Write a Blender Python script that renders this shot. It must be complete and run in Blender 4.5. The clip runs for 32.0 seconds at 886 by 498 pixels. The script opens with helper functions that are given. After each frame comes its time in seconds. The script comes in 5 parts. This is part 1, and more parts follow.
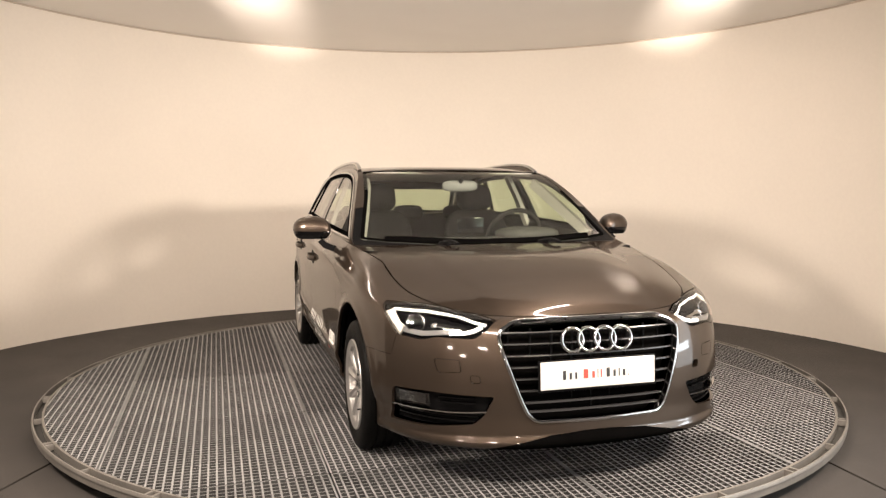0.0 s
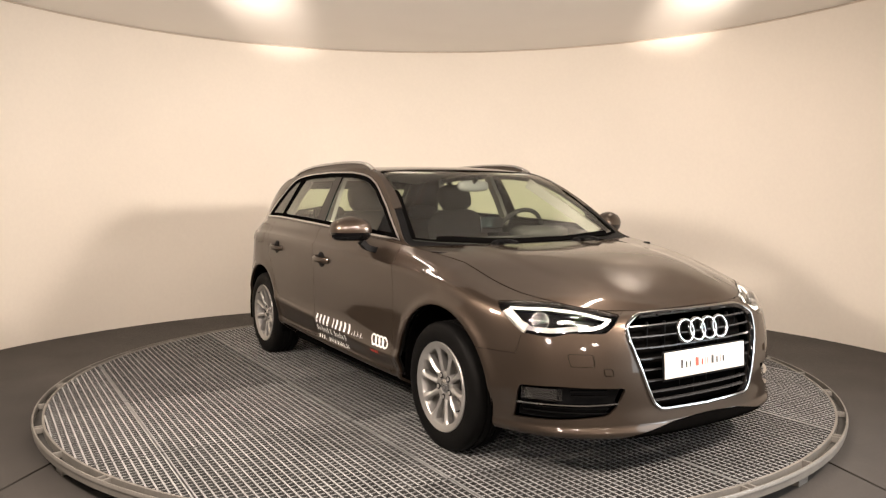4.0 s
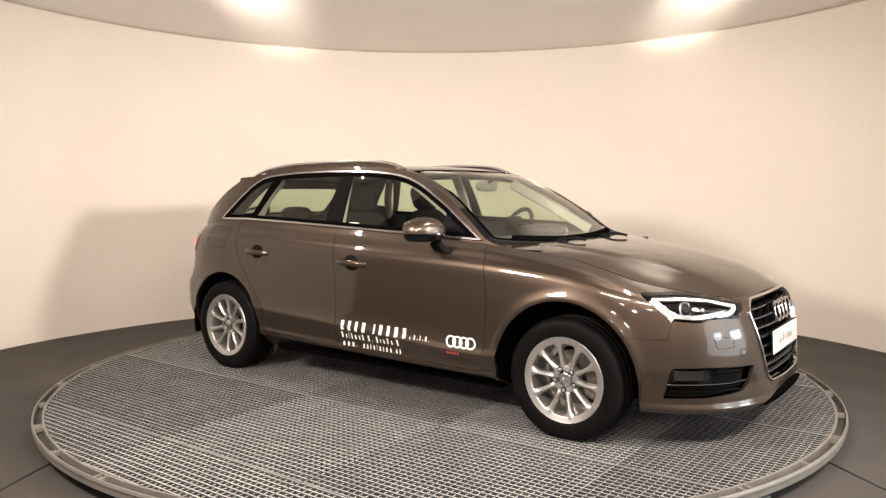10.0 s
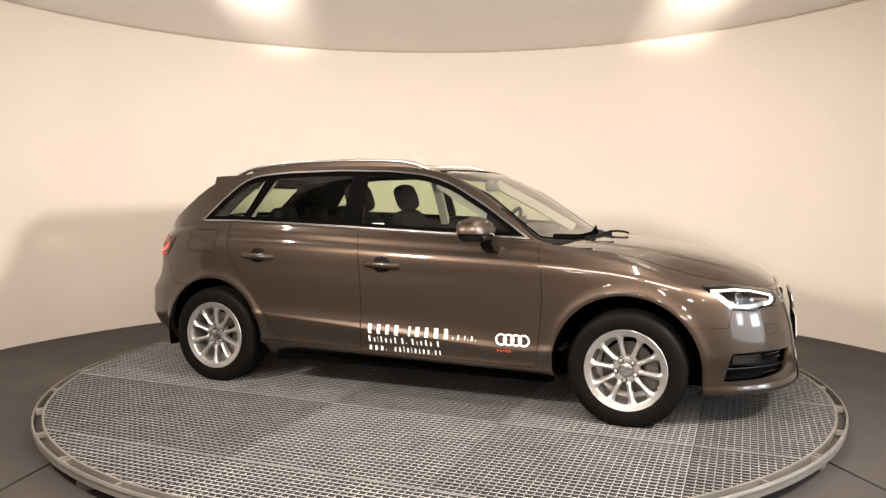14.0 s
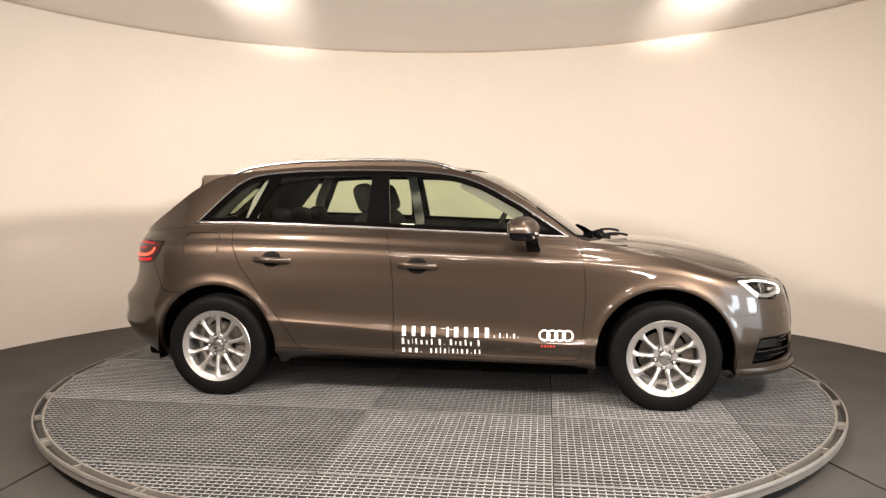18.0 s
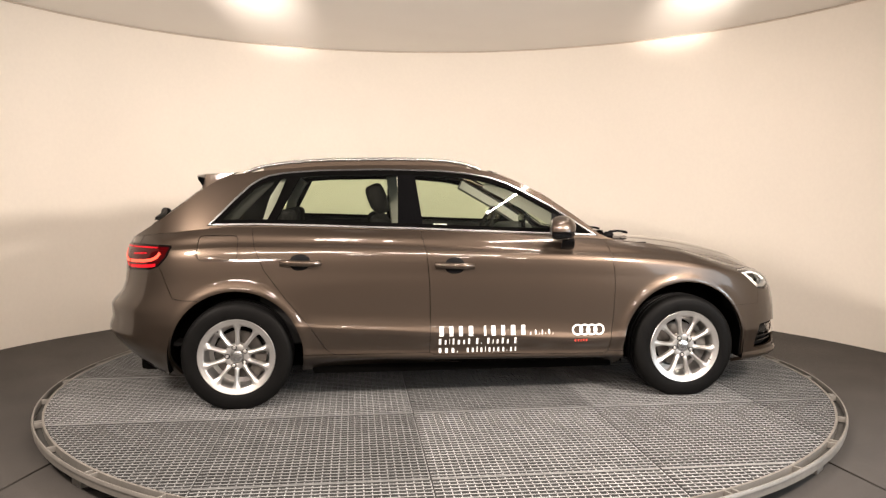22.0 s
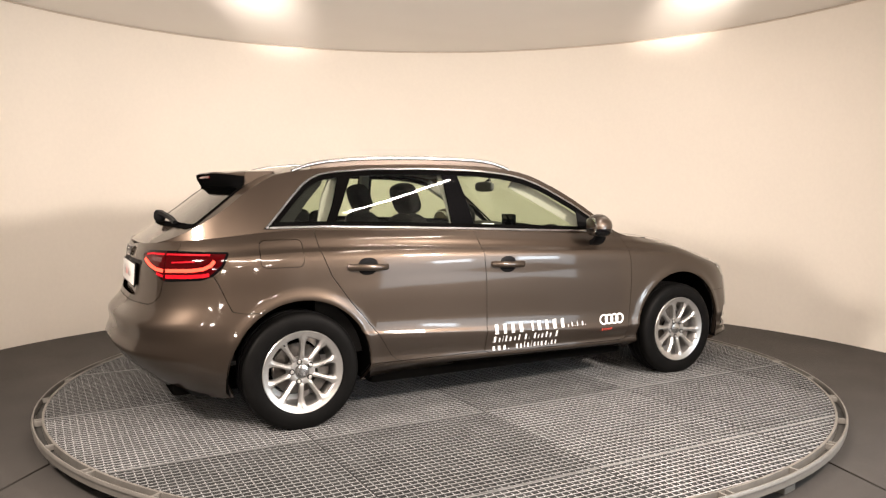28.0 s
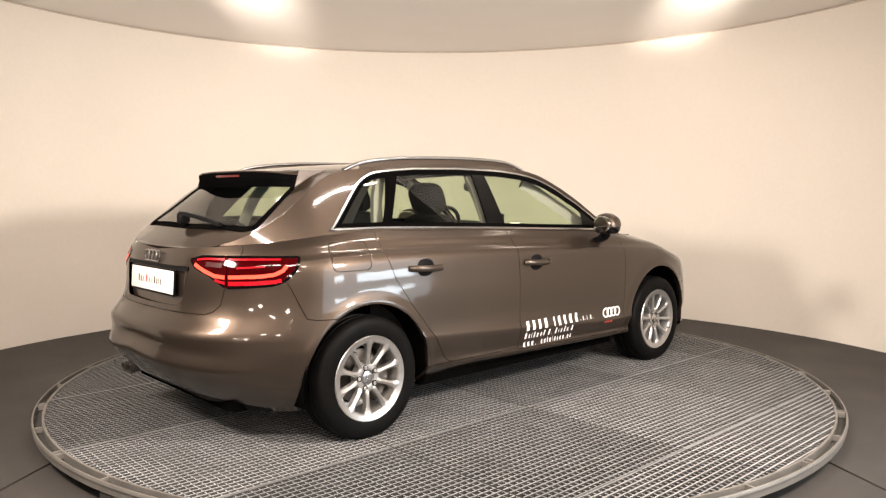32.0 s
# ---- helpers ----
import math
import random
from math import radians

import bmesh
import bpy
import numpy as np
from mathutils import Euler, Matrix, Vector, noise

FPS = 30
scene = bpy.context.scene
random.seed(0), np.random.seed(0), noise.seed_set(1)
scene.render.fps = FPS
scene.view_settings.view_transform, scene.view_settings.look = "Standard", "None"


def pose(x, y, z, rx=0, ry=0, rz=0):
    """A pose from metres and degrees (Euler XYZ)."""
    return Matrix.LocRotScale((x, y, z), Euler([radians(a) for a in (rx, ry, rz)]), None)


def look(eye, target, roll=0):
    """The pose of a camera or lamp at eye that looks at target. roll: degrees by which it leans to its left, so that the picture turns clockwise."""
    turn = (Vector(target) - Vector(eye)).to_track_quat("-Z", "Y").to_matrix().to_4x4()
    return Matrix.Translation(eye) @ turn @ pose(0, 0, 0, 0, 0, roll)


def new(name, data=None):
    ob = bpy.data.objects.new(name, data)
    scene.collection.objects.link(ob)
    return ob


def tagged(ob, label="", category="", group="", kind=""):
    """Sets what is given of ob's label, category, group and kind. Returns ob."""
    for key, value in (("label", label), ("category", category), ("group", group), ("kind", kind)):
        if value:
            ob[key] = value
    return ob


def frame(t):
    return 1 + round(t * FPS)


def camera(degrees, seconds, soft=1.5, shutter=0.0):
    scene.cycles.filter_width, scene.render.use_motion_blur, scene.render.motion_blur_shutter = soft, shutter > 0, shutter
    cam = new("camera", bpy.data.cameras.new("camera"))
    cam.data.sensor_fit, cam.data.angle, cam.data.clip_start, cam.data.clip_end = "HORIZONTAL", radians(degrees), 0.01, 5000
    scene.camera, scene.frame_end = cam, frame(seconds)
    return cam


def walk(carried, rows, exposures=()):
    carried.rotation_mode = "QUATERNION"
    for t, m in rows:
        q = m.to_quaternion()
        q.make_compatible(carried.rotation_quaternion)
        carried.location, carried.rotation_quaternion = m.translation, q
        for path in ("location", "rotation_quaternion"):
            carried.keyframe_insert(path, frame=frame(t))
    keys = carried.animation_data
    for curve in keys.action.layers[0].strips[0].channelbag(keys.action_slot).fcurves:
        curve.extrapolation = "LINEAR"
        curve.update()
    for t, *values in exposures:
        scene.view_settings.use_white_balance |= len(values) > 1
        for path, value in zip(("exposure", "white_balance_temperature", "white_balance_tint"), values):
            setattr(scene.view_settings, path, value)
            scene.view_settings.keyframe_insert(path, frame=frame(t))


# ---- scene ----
# the clip's camera stands still; the turntable carries the car round
EYE = (0.0, -5.1747, 1.2206)
STAND = look(EYE, (EYE[0] + 0.003542, EYE[1] + 1.0, EYE[2] - 0.074157), -0.035)
cam = camera(60.77, 32.0, 1.35)
walk(cam, [(0.0, STAND), (32.0, STAND)], exposures=[(0.0, -0.03, 6700, 10.5), (3.0, -0.04, 6700, 10.5), (6.0, 0.09, 6500, 10), (32.0, 0.10, 6450, 10)])

# ---- light ----
WORLD = bpy.data.worlds.new("world")
scene.world = WORLD
WORLD.use_nodes = True
WORLD.node_tree.nodes["Background"].inputs[0].default_value = (1.0, 0.85, 0.68, 1)
WORLD.node_tree.nodes["Background"].inputs[1].default_value = 0.02
WARM = (1.0, 0.858, 0.748)


def lamp(name, eye, target, size, watts, colour=WARM, size_y=None, spread=180):
    data = bpy.data.lights.new(name, "AREA")
    data.energy, data.color, data.size, data.spread = watts, colour, size, radians(spread)
    if size_y:
        data.shape, data.size_y = "RECTANGLE", size_y
    ob = new(name, data)
    ob.matrix_world = look(eye, target)
    return ob


LAMPS = (
    ("flood_light", (2.45, -2.85, 1.95), (-0.6, 0.6, 1.0), 0.42, 108, 0.30),
    ("flood_light", (-2.45, -2.85, 2.12), (0.6, 0.6, 1.0), 0.46, 86, 0.34),
    ("ceiling_uplight", (-1.35, -1.50, 2.22), (-1.52, 0.95, 2.84), 0.2, 8.5, 0.2),
    ("ceiling_uplight", (1.85, -1.50, 2.22), (2.16, 0.90, 2.84), 0.2, 8.5, 0.2),
    ("ceiling_panel_light", (-0.9, -4.4, 2.78), (-0.9, -4.2, 0.0), 1.5, 128, 0.14),
    ("ceiling_panel_light", (0.9, -4.4, 2.78), (0.9, -4.2, 0.0), 1.5, 128, 0.14),
    ("wall_light", (0.02, -7.1, 2.28), (0.02, 0.0, 1.2), 0.5, 20, 0.09),
    ("wall_light", (1.60, -7.1, 1.50), (1.3, 0.0, 0.8), 0.3, 20, 0.12),
    ("wall_light", (-1.50, -7.1, 1.45), (-1.2, 0.0, 0.8), 0.3, 20, 0.12),
    ("wall_light", (-2.60, -7.1, 1.95), (-0.6, 0.0, 0.8), 0.35, 18, 0.09),
    ("wall_light", (2.70, -7.1, 1.95), (0.6, 0.0, 0.8), 0.35, 18, 0.09),
)
# tubes under the ceiling: a long one, and a short one over the far side of the turntable
for x, y, turn, length, watts in ((1.12, -1.62, 69, 1.2, 36), (-2.02, 0.08, 44, 0.7, 14)):
    tube = lamp("ceiling_tube_light", (x, y, 2.80), (x, y, 0), length, watts, size_y=0.03)
    tube.matrix_world = Matrix.Translation((x, y, 2.80)) @ Matrix.Rotation(radians(turn), 4, "Z")
SPREAD = {"flood_light": 125, "ceiling_uplight": 17, "ceiling_panel_light": 170, "wall_light": 160}
for name, eye, target, size, watts, size_y in LAMPS:
    lamp(name, eye, target, size, watts, size_y=size_y, spread=SPREAD[name])
# cool windows in the hall's east wall: two small bright panes before a large dim one
for y, z, wide, high, watts in ((-2.30, 0.72, 0.60, 0.30, 9), (-3.55, 0.80, 0.60, 0.30, 9), (-3.3, 1.20, 3.0, 1.9, 50)):
    lamp("window_light", (3.80 if watts < 20 else 3.82, y, z), (0.0, y, z), wide, watts, (0.80, 0.91, 1.0), high)


# ---- materials ----
def material(name, colour, rough=0.5, metal=0.0, vary=0.0, scale=8.0, fine=0.0, fine_scale=120.0, bump=0.0, bump_scale=200.0,
             coat=0.0, spec=0.5, rough_vary=0.0, emit=None, power=0.0, tone=None, transmission=0.0, piece=0.0):
    m = bpy.data.materials.new(name)
    m.use_nodes = True
    n, links = m.node_tree.nodes, m.node_tree.links
    b = n["Principled BSDF"]
    b.inputs["Base Color"].default_value = (*colour, 1)
    b.inputs["Roughness"].default_value = rough
    b.inputs["Metallic"].default_value = metal
    b.inputs["Coat Weight"].default_value = coat
    b.inputs["Specular IOR Level"].default_value = spec
    b.inputs["Coat Roughness"].default_value = 0.03
    b.inputs["Transmission Weight"].default_value = transmission
    if emit:
        b.inputs["Emission Color"].default_value = (*emit, 1)
        b.inputs["Emission Strength"].default_value = power
    where = n.new("ShaderNodeTexCoord").outputs["Object"]

    def noise_at(size, detail=4.0):
        t = n.new("ShaderNodeTexNoise")
        t.inputs["Scale"].default_value, t.inputs["Detail"].default_value = size, detail
        links.new(where, t.inputs["Vector"])
        return t.outputs["Fac"]

    def mul(colour_in, fac, lo, hi):
        r = n.new("ShaderNodeMapRange")
        r.inputs["From Min"].default_value, r.inputs["From Max"].default_value = 0.3, 0.7
        r.inputs["To Min"].default_value, r.inputs["To Max"].default_value = lo, hi
        links.new(fac, r.inputs["Value"])
        v = n.new("ShaderNodeVectorMath")
        v.operation = "SCALE"
        links.new(colour_in, v.inputs[0])
        links.new(r.outputs["Result"], v.inputs["Scale"])
        return v.outputs["Vector"]

    rgb = n.new("ShaderNodeRGB")
    rgb.outputs[0].default_value = (*colour, 1)
    out = rgb.outputs[0]
    if tone:
        mix = n.new("ShaderNodeMix")
        mix.data_type = "RGBA"
        links.new(noise_at(scale * 0.6, 3), mix.inputs["Factor"])
        links.new(out, mix.inputs["A"])
        mix.inputs["B"].default_value = (*tone, 1)
        out = mix.outputs["Result"]
    if vary:
        out = mul(out, noise_at(scale), 1 - vary, 1 + vary)
    if fine:
        out = mul(out, noise_at(fine_scale, 2), 1 - fine, 1 + fine)
    if piece:
        info = n.new("ShaderNodeObjectInfo")
        out = mul(out, info.outputs["Random"], 1 - piece, 1 + piece)
    links.new(out, b.inputs["Base Color"])
    if rough_vary:
        r = n.new("ShaderNodeMapRange")
        r.inputs["To Min"].default_value, r.inputs["To Max"].default_value = max(0, rough - rough_vary), min(1, rough + rough_vary)
        links.new(noise_at(scale * 2.3), r.inputs["Value"])
        links.new(r.outputs["Result"], b.inputs["Roughness"])
    if bump:
        k = n.new("ShaderNodeBump")
        k.inputs["Strength"].default_value, k.inputs["Distance"].default_value = bump, 0.002
        links.new(noise_at(bump_scale, 2), k.inputs["Height"])
        links.new(k.outputs["Normal"], b.inputs["Normal"])
    return m


def deeper_coat(m, ior):
    m.node_tree.nodes["Principled BSDF"].inputs["Coat IOR"].default_value = ior
    return m


def glass(name, tint, gloss=1.0, rough=0.0):
    """A thin pane: tinted, with a mirror gloss that grows towards grazing."""
    m = bpy.data.materials.new(name)
    m.use_nodes = True
    n, links = m.node_tree.nodes, m.node_tree.links
    n.remove(n["Principled BSDF"])
    clear, shine, facing, mix = (n.new("ShaderNode" + k) for k in ("BsdfTransparent", "BsdfGlossy", "LayerWeight", "MixShader"))
    clear.inputs["Color"].default_value = (*tint, 1)
    shine.inputs["Roughness"].default_value = rough
    shine.inputs["Color"].default_value = (gloss, gloss, gloss, 1)
    facing.inputs["Blend"].default_value = 0.5
    power, lift = n.new("ShaderNodeMath"), n.new("ShaderNodeMath")
    power.operation, power.inputs[1].default_value = "POWER", 5.0
    lift.operation, lift.inputs[1].default_value, lift.inputs[2].default_value = "MULTIPLY_ADD", 0.93, 0.055
    links.new(facing.outputs["Facing"], power.inputs[0])
    links.new(power.outputs[0], lift.inputs[0])
    links.new(lift.outputs[0], mix.inputs["Fac"])
    links.new(clear.outputs[0], mix.inputs[1])
    links.new(shine.outputs[0], mix.inputs[2])
    links.new(mix.outputs[0], n["Material Output"].inputs["Surface"])
    return m


PLASTER = material("cream_plaster", (.80, .745, .665), .75, vary=.025, scale=.7, fine=.012, fine_scale=30, bump=.06, bump_scale=90)
CEILING = material("satin_ceiling", (.80, .77, .73), .35, vary=.02, scale=.9, bump=.02, bump_scale=40, rough_vary=.08)
TRIM = material("ceiling_edge", (.55, .47, .39), .5, vary=.1)
CARPET = material("grey_needle_felt", (.050, .044, .039), .95, vary=.16, scale=2.2, fine=.35, fine_scale=260, bump=.6, bump_scale=420, piece=.05)
JOINT = material("dark_floor_joint", (.03, .027, .024), .9, vary=.2)
# darker steel for the bar flanks: shade between the bars put into the colour
SHADED_FLANK = material("shaded_steel_flank", (.055, .055, .054), .7, .2, vary=.3, scale=7, fine=.2, piece=.2)
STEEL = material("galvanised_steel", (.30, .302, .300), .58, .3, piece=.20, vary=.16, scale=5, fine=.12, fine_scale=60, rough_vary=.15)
RAIL = material("painted_steel_rim", (.20, .187, .168), .5, .35, vary=.12, scale=6, rough_vary=.15, fine=.08)
HALL = material("dark_hall_wall", (.075, .074, .073), .8, vary=.12, scale=1.2, fine=.1)
GREYWALL = material("pale_grey_wall", (.40, .41, .42), .7, vary=.06, scale=1.5, fine=.03)
SATINBLACK = material("satin_black_trim", (.002, .002, .002), .5, vary=.1, spec=.0)
PIT = material("dusty_pan", (.040, .038, .034), .85, vary=.35, scale=3)
PAINT = deeper_coat(material("brown_metallic_paint", (.061, .0455, .0345), .40, .84, fine=.10, fine_scale=900, coat=1.0, vary=.012, scale=2), 1.5)
PAINT.node_tree.nodes["Principled BSDF"].inputs["Coat Roughness"].default_value = .06
# flake paint stays dark towards grazing; the clear coat alone turns glossy
PAINT.node_tree.nodes["Principled BSDF"].inputs["Specular Tint"].default_value = (.35, .33, .31, 1)
BLACK = material("black_plastic", (.0045, .0045, .0048), .5, vary=.15, scale=20, bump=.15, bump_scale=700, spec=.05)
GLOSS = material("gloss_black", (.002, .002, .0022), .025, vary=.1, spec=.28)
RUBBER = material("tyre_rubber", (.0042, .0041, .004), .5, vary=.18, scale=14, fine=.12, bump=.2, bump_scale=300, spec=.05)
ALLOY = material("silver_alloy", (.45, .44, .425), .33, .85, vary=.05, scale=12, coat=.5, rough_vary=.06)
CHROME = material("chrome", (.58, .58, .58), .09, 1.0, vary=.03, scale=15)
SATIN = material("anodised_aluminium", (.58, .58, .58), .24, 1.0, vary=.04, scale=10, rough_vary=.06)
DISC = material("brake_disc_iron", (.16, .145, .13), .35, .9, vary=.15, scale=30)
DARK = material("dark_interior", (.012, .0115, .011), .8, vary=.15, scale=10, spec=.2)
CLOTH = material("black_seat_cloth", (.0065, .006, .006), .92, vary=.2, scale=9, fine=.25, fine_scale=300, bump=.4, bump_scale=500, spec=.15)
GREYTRIM = material("grey_headliner", (.28, .27, .245), .9, vary=.06, fine=.1, fine_scale=300)
WHITE = material("white_vinyl", (.82, .81, .78), .5, vary=.02)
PLATE = material("white_plate", (.62, .60, .575), .32, vary=.02, coat=.3)
INK = material("black_print", (.02, .02, .02), .5)
RED = material("red_print", (.62, .06, .04), .5)
LENS = glass("clear_cover", (.96, .97, .97))
PANE = glass("green_tinted_glass", (.77, .84, .71))
PANE_REAR = glass("green_tinted_rear_glass", (.66, .72, .60))
MIRROR = material("mirror_glass", (.85, .86, .86), .02, 1.0)
REFLECTOR = material("headlight_reflector", (.42, .42, .42), .28, .9, vary=.05)
DRL = material("white_light_strip", (.9, .9, .9), .3, emit=(1.0, .95, .87), power=.95)
REDLENS = material("red_lamp_lens", (.025, .0004, .0008), .06, vary=.1, spec=.3, emit=(1, .006, .012), power=.010)
REDMID = material("lit_red_lamp_block", (.25, .004, .008), .3, vary=.25, scale=60, spec=.1, emit=(1, .006, .022), power=.26)
REDDARK = material("dark_red_lamp_lens", (.05, .003, .004), .2)
REDGLOW = material("glowing_red_bar", (.6, .03, .02), .3, spec=.1, emit=(1.0, .11, .055), power=1.5)
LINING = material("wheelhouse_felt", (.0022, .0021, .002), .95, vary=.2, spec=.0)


# ---- helpers for building ----
def mesh_of(name, verts, faces, mat, smooth=False):
    me = bpy.data.meshes.new(name)
    me.from_pydata([tuple(v) for v in verts], [], faces)
    me.materials.append(mat)
    if smooth:
        me.polygons.foreach_set("use_smooth", [True] * len(me.polygons))
    return me


def bm_mesh(name, bm, mat, smooth=False):
    me = bpy.data.meshes.new(name)
    bmesh.ops.recalc_face_normals(bm, faces=bm.faces)
    bm.to_mesh(me)
    bm.free()
    me.materials.append(mat)
    if smooth:
        me.polygons.foreach_set("use_smooth", [True] * len(me.polygons))
        me.set_sharp_from_angle(angle=radians(smooth if smooth is not True else 40))
    return me


def hang(name, me, parent, label="", m=None):
    ob = new(name, me)
    ob.parent = parent
    if m is not None:
        ob.matrix_basis = m
    if label:
        tagged(ob, label)
    return ob


def part(name, bm, mat, parent, label="", smooth=40, m=None):
    return hang(name, bm_mesh(name, bm, mat, smooth), parent, label, m)


def box(bm, lo, hi, bevel=0.0, m=None):
    c = [(a + b) / 2 for a, b in zip(lo, hi)]
    r = bmesh.ops.create_cube(bm, size=1, matrix=Matrix.Translation(c) @ Matrix.Diagonal([max(1e-4, b - a) for a, b in zip(lo, hi)] + [1]))
    vs = r["verts"]
    if bevel:
        es = list({e for v in vs for e in v.link_edges})
        r2 = bmesh.ops.bevel(bm, geom=es, offset=bevel, segments=2, affect="EDGES", profile=0.6)
        vs = list({v for f in r2["faces"] for v in f.verts} | {v for v in vs if v.is_valid})
    if m is not None:
        bmesh.ops.transform(bm, matrix=m, verts=vs)
    return bm


def lathe(bm, profile, axis="y", steps=48, centre=(0, 0, 0), closed=False):
    """Turns a profile of (radius, along) round an axis."""
    rings = []
    for k in range(steps):
        a = 2 * math.pi * k / steps
        ring = []
        for r, h in profile:
            p = (r * math.cos(a), h, r * math.sin(a)) if axis == "y" else (r * math.cos(a), r * math.sin(a), h)
            ring.append(bm.verts.new([p[i] + centre[i] for i in range(3)]))
        rings.append(ring)
    n = len(profile)
    for k in range(steps):
        a, b = rings[k], rings[(k + 1) % steps]
        for i in range(n if closed else n - 1):
            bm.faces.new((a[i], a[(i + 1) % n], b[(i + 1) % n], b[i]))
    return bm


def sweep(bm, path, section, closed=False, ups=None):
    """Sweeps a closed section (across, up) along a path of points; ups gives the up direction along it."""
    pts = [Vector(p) for p in path]
    n, rings = len(pts), []
    for i, p in enumerate(pts):
        a = pts[i - 1] if i or closed else p
        b = pts[(i + 1) % n] if i < n - 1 or closed else p
        t = (b - a).normalized()
        up = Vector(ups[i]) if ups is not None else Vector((0, 0, 1))
        side = t.cross(up).normalized()
        up = side.cross(t).normalized()
        rings.append([bm.verts.new(p + side * s + up * u) for s, u in section])
    m = len(section)
    for i in range(n if closed else n - 1):
        a, b = rings[i], rings[(i + 1) % n]
        for k in range(m):
            bm.faces.new((a[k], a[(k + 1) % m], b[(k + 1) % m], b[k]))
    if not closed:
        bm.faces.new(rings[0][::-1])
        bm.faces.new(rings[-1])
    return bm


def disc_section(r, n=8, flat=1.0):
    return [(r * math.cos(2 * math.pi * k / n), r * flat * math.sin(2 * math.pi * k / n)) for k in range(n)]


def blob(bm, centre, size, power=0.6, seg=20, rings=12):
    """A rounded box: a superellipsoid with the given half sizes."""
    r = bmesh.ops.create_uvsphere(bm, u_segments=seg, v_segments=rings, radius=1)
    for v in r["verts"]:
        v.co = Vector([centre[i] + size[i] * math.copysign(abs(v.co[i]) ** power, v.co[i]) for i in range(3)])
    return r["verts"]


# ---- the room ----
WALL_C, WALL_R, TOP, FLOOR = (-0.051, -0.201), 3.964, 2.837, -0.112


def ring_points(radius, a0, a1, steps):
    return [(WALL_C[0] + radius * math.sin(a0 + (a1 - a0) * k / steps), WALL_C[1] + radius * math.cos(a0 + (a1 - a0) * k / steps)) for k in range(steps + 1)]


def curved_wall():
    a = radians(106)
    inner, outer = ring_points(WALL_R, -a, a, 128), ring_points(WALL_R + .12, -a, a, 128)
    bm = bmesh.new()
    rows = [[bm.verts.new((x, y, z)) for x, y in pts] for pts, z in ((inner, FLOOR), (inner, TOP + .02), (outer, TOP + .02), (outer, FLOOR))]
    for k in range(128):
        for r in range(4):
            p, q = rows[r], rows[(r + 1) % 4]
            bm.faces.new((p[k], p[k + 1], q[k + 1], q[k]))
    bm.faces.new([r[0] for r in rows])
    bm.faces.new([r[-1] for r in rows])
    tagged(new("wall_curved", bm_mesh("wall_curved", bm, PLASTER, 40)), "smooth cream plaster wall curving round the turntable", "wall", kind="structure")


curved_wall()


def slab(name, lo, hi, mat, label, category):
    bm = bmesh.new()
    box(bm, lo, hi)
    return tagged(new(name, bm_mesh(name, bm, mat)), label, category, kind="structure")


BACK, SIDE = -7.2, 3.84
slab("wall_south", (-SIDE - .12, BACK - .12, FLOOR), (SIDE + .12, BACK, TOP + .02), HALL, "plain dark wall of the hall behind", "wall")
slab("wall_west", (-SIDE - .12, BACK, FLOOR), (-SIDE, -1.28, TOP + .02), HALL, "plain dark side wall of the hall", "wall")
slab("wall_east", (SIDE, BACK, FLOOR), (SIDE + .12, -1.28, TOP + .02), GREYWALL, "plain pale grey side wall of the hall", "wall")


def ceiling():
    bm = bmesh.new()
    box(bm, (-4.3, -0.9, TOP + .02), (4.3, 4.2, TOP + .14))
    tagged(new("ceiling", bm_mesh("ceiling", bm, CEILING)), "pale satin ceiling with a soft sheen", "ceiling", kind="structure")
    bm = bmesh.new()
    box(bm, (-4.3, BACK - .12, TOP + .02), (4.3, -0.9, TOP + .14))
    tagged(new("ceiling_hall", bm_mesh("ceiling_hall", bm, HALL)), "plain dark ceiling of the hall", "ceiling", kind="structure")
    bm = bmesh.new()
    pts = ring_points(WALL_R - .006, -radians(106), radians(106), 128)
    sweep(bm, [(x, y, TOP + .012) for x, y in pts], [(-.006, -.006), (.006, -.006), (.006, .006), (-.006, .006)])
    tagged(new("trim", bm_mesh("trim", bm, TRIM)), "thin dark shadow joint between wall and ceiling", "trim", kind="structure")


ceiling()


def floor():
    bm = bmesh.new()
    box(bm, (-4.3, BACK - .12, FLOOR - .16), (4.3, 4.2, FLOOR - .012))
    base = tagged(new("floor", bm_mesh("floor", bm, JOINT)), "dark grey needle-felt floor laid in large sheets", "floor", kind="structure")
    # three sheets of felt, with an open joint on either side of the way to the turntable
    gap, far = .009, BACK - .12
    at = lambda x, slope, y, y0: x + slope * (y - y0)
    west = [at(-1.982, .1556, y, -1.858) for y in (far, .0)]
    east = [at(1.928, -.2105, y, -1.537) for y in (far, .0)]
    sheets = ([(-4.3, far), (west[0] - gap, far), (west[1] - gap, 0), (-.001, 0), (-.001, 4.2), (-4.3, 4.2)],
              [(west[0] + gap, far), (east[0] - gap, far), (east[1] - gap, -.002), (west[1] + gap, -.002)],
              [(east[0] + gap, far), (4.3, far), (4.3, 4.2), (.001, 4.2), (.001, 0), (east[1] + gap, 0)])
    for outline in sheets:
        bm = bmesh.new()
        low = bm.faces.new([bm.verts.new((x, y, FLOOR - .012)) for x, y in outline])
        top = bmesh.ops.extrude_face_region(bm, geom=[low])["geom"]
        for v in top:
            if isinstance(v, bmesh.types.BMVert):
                v.co.z = FLOOR
        part("felt_sheet", bm, CARPET, base, smooth=0)


floor()


# ---- the turntable ----


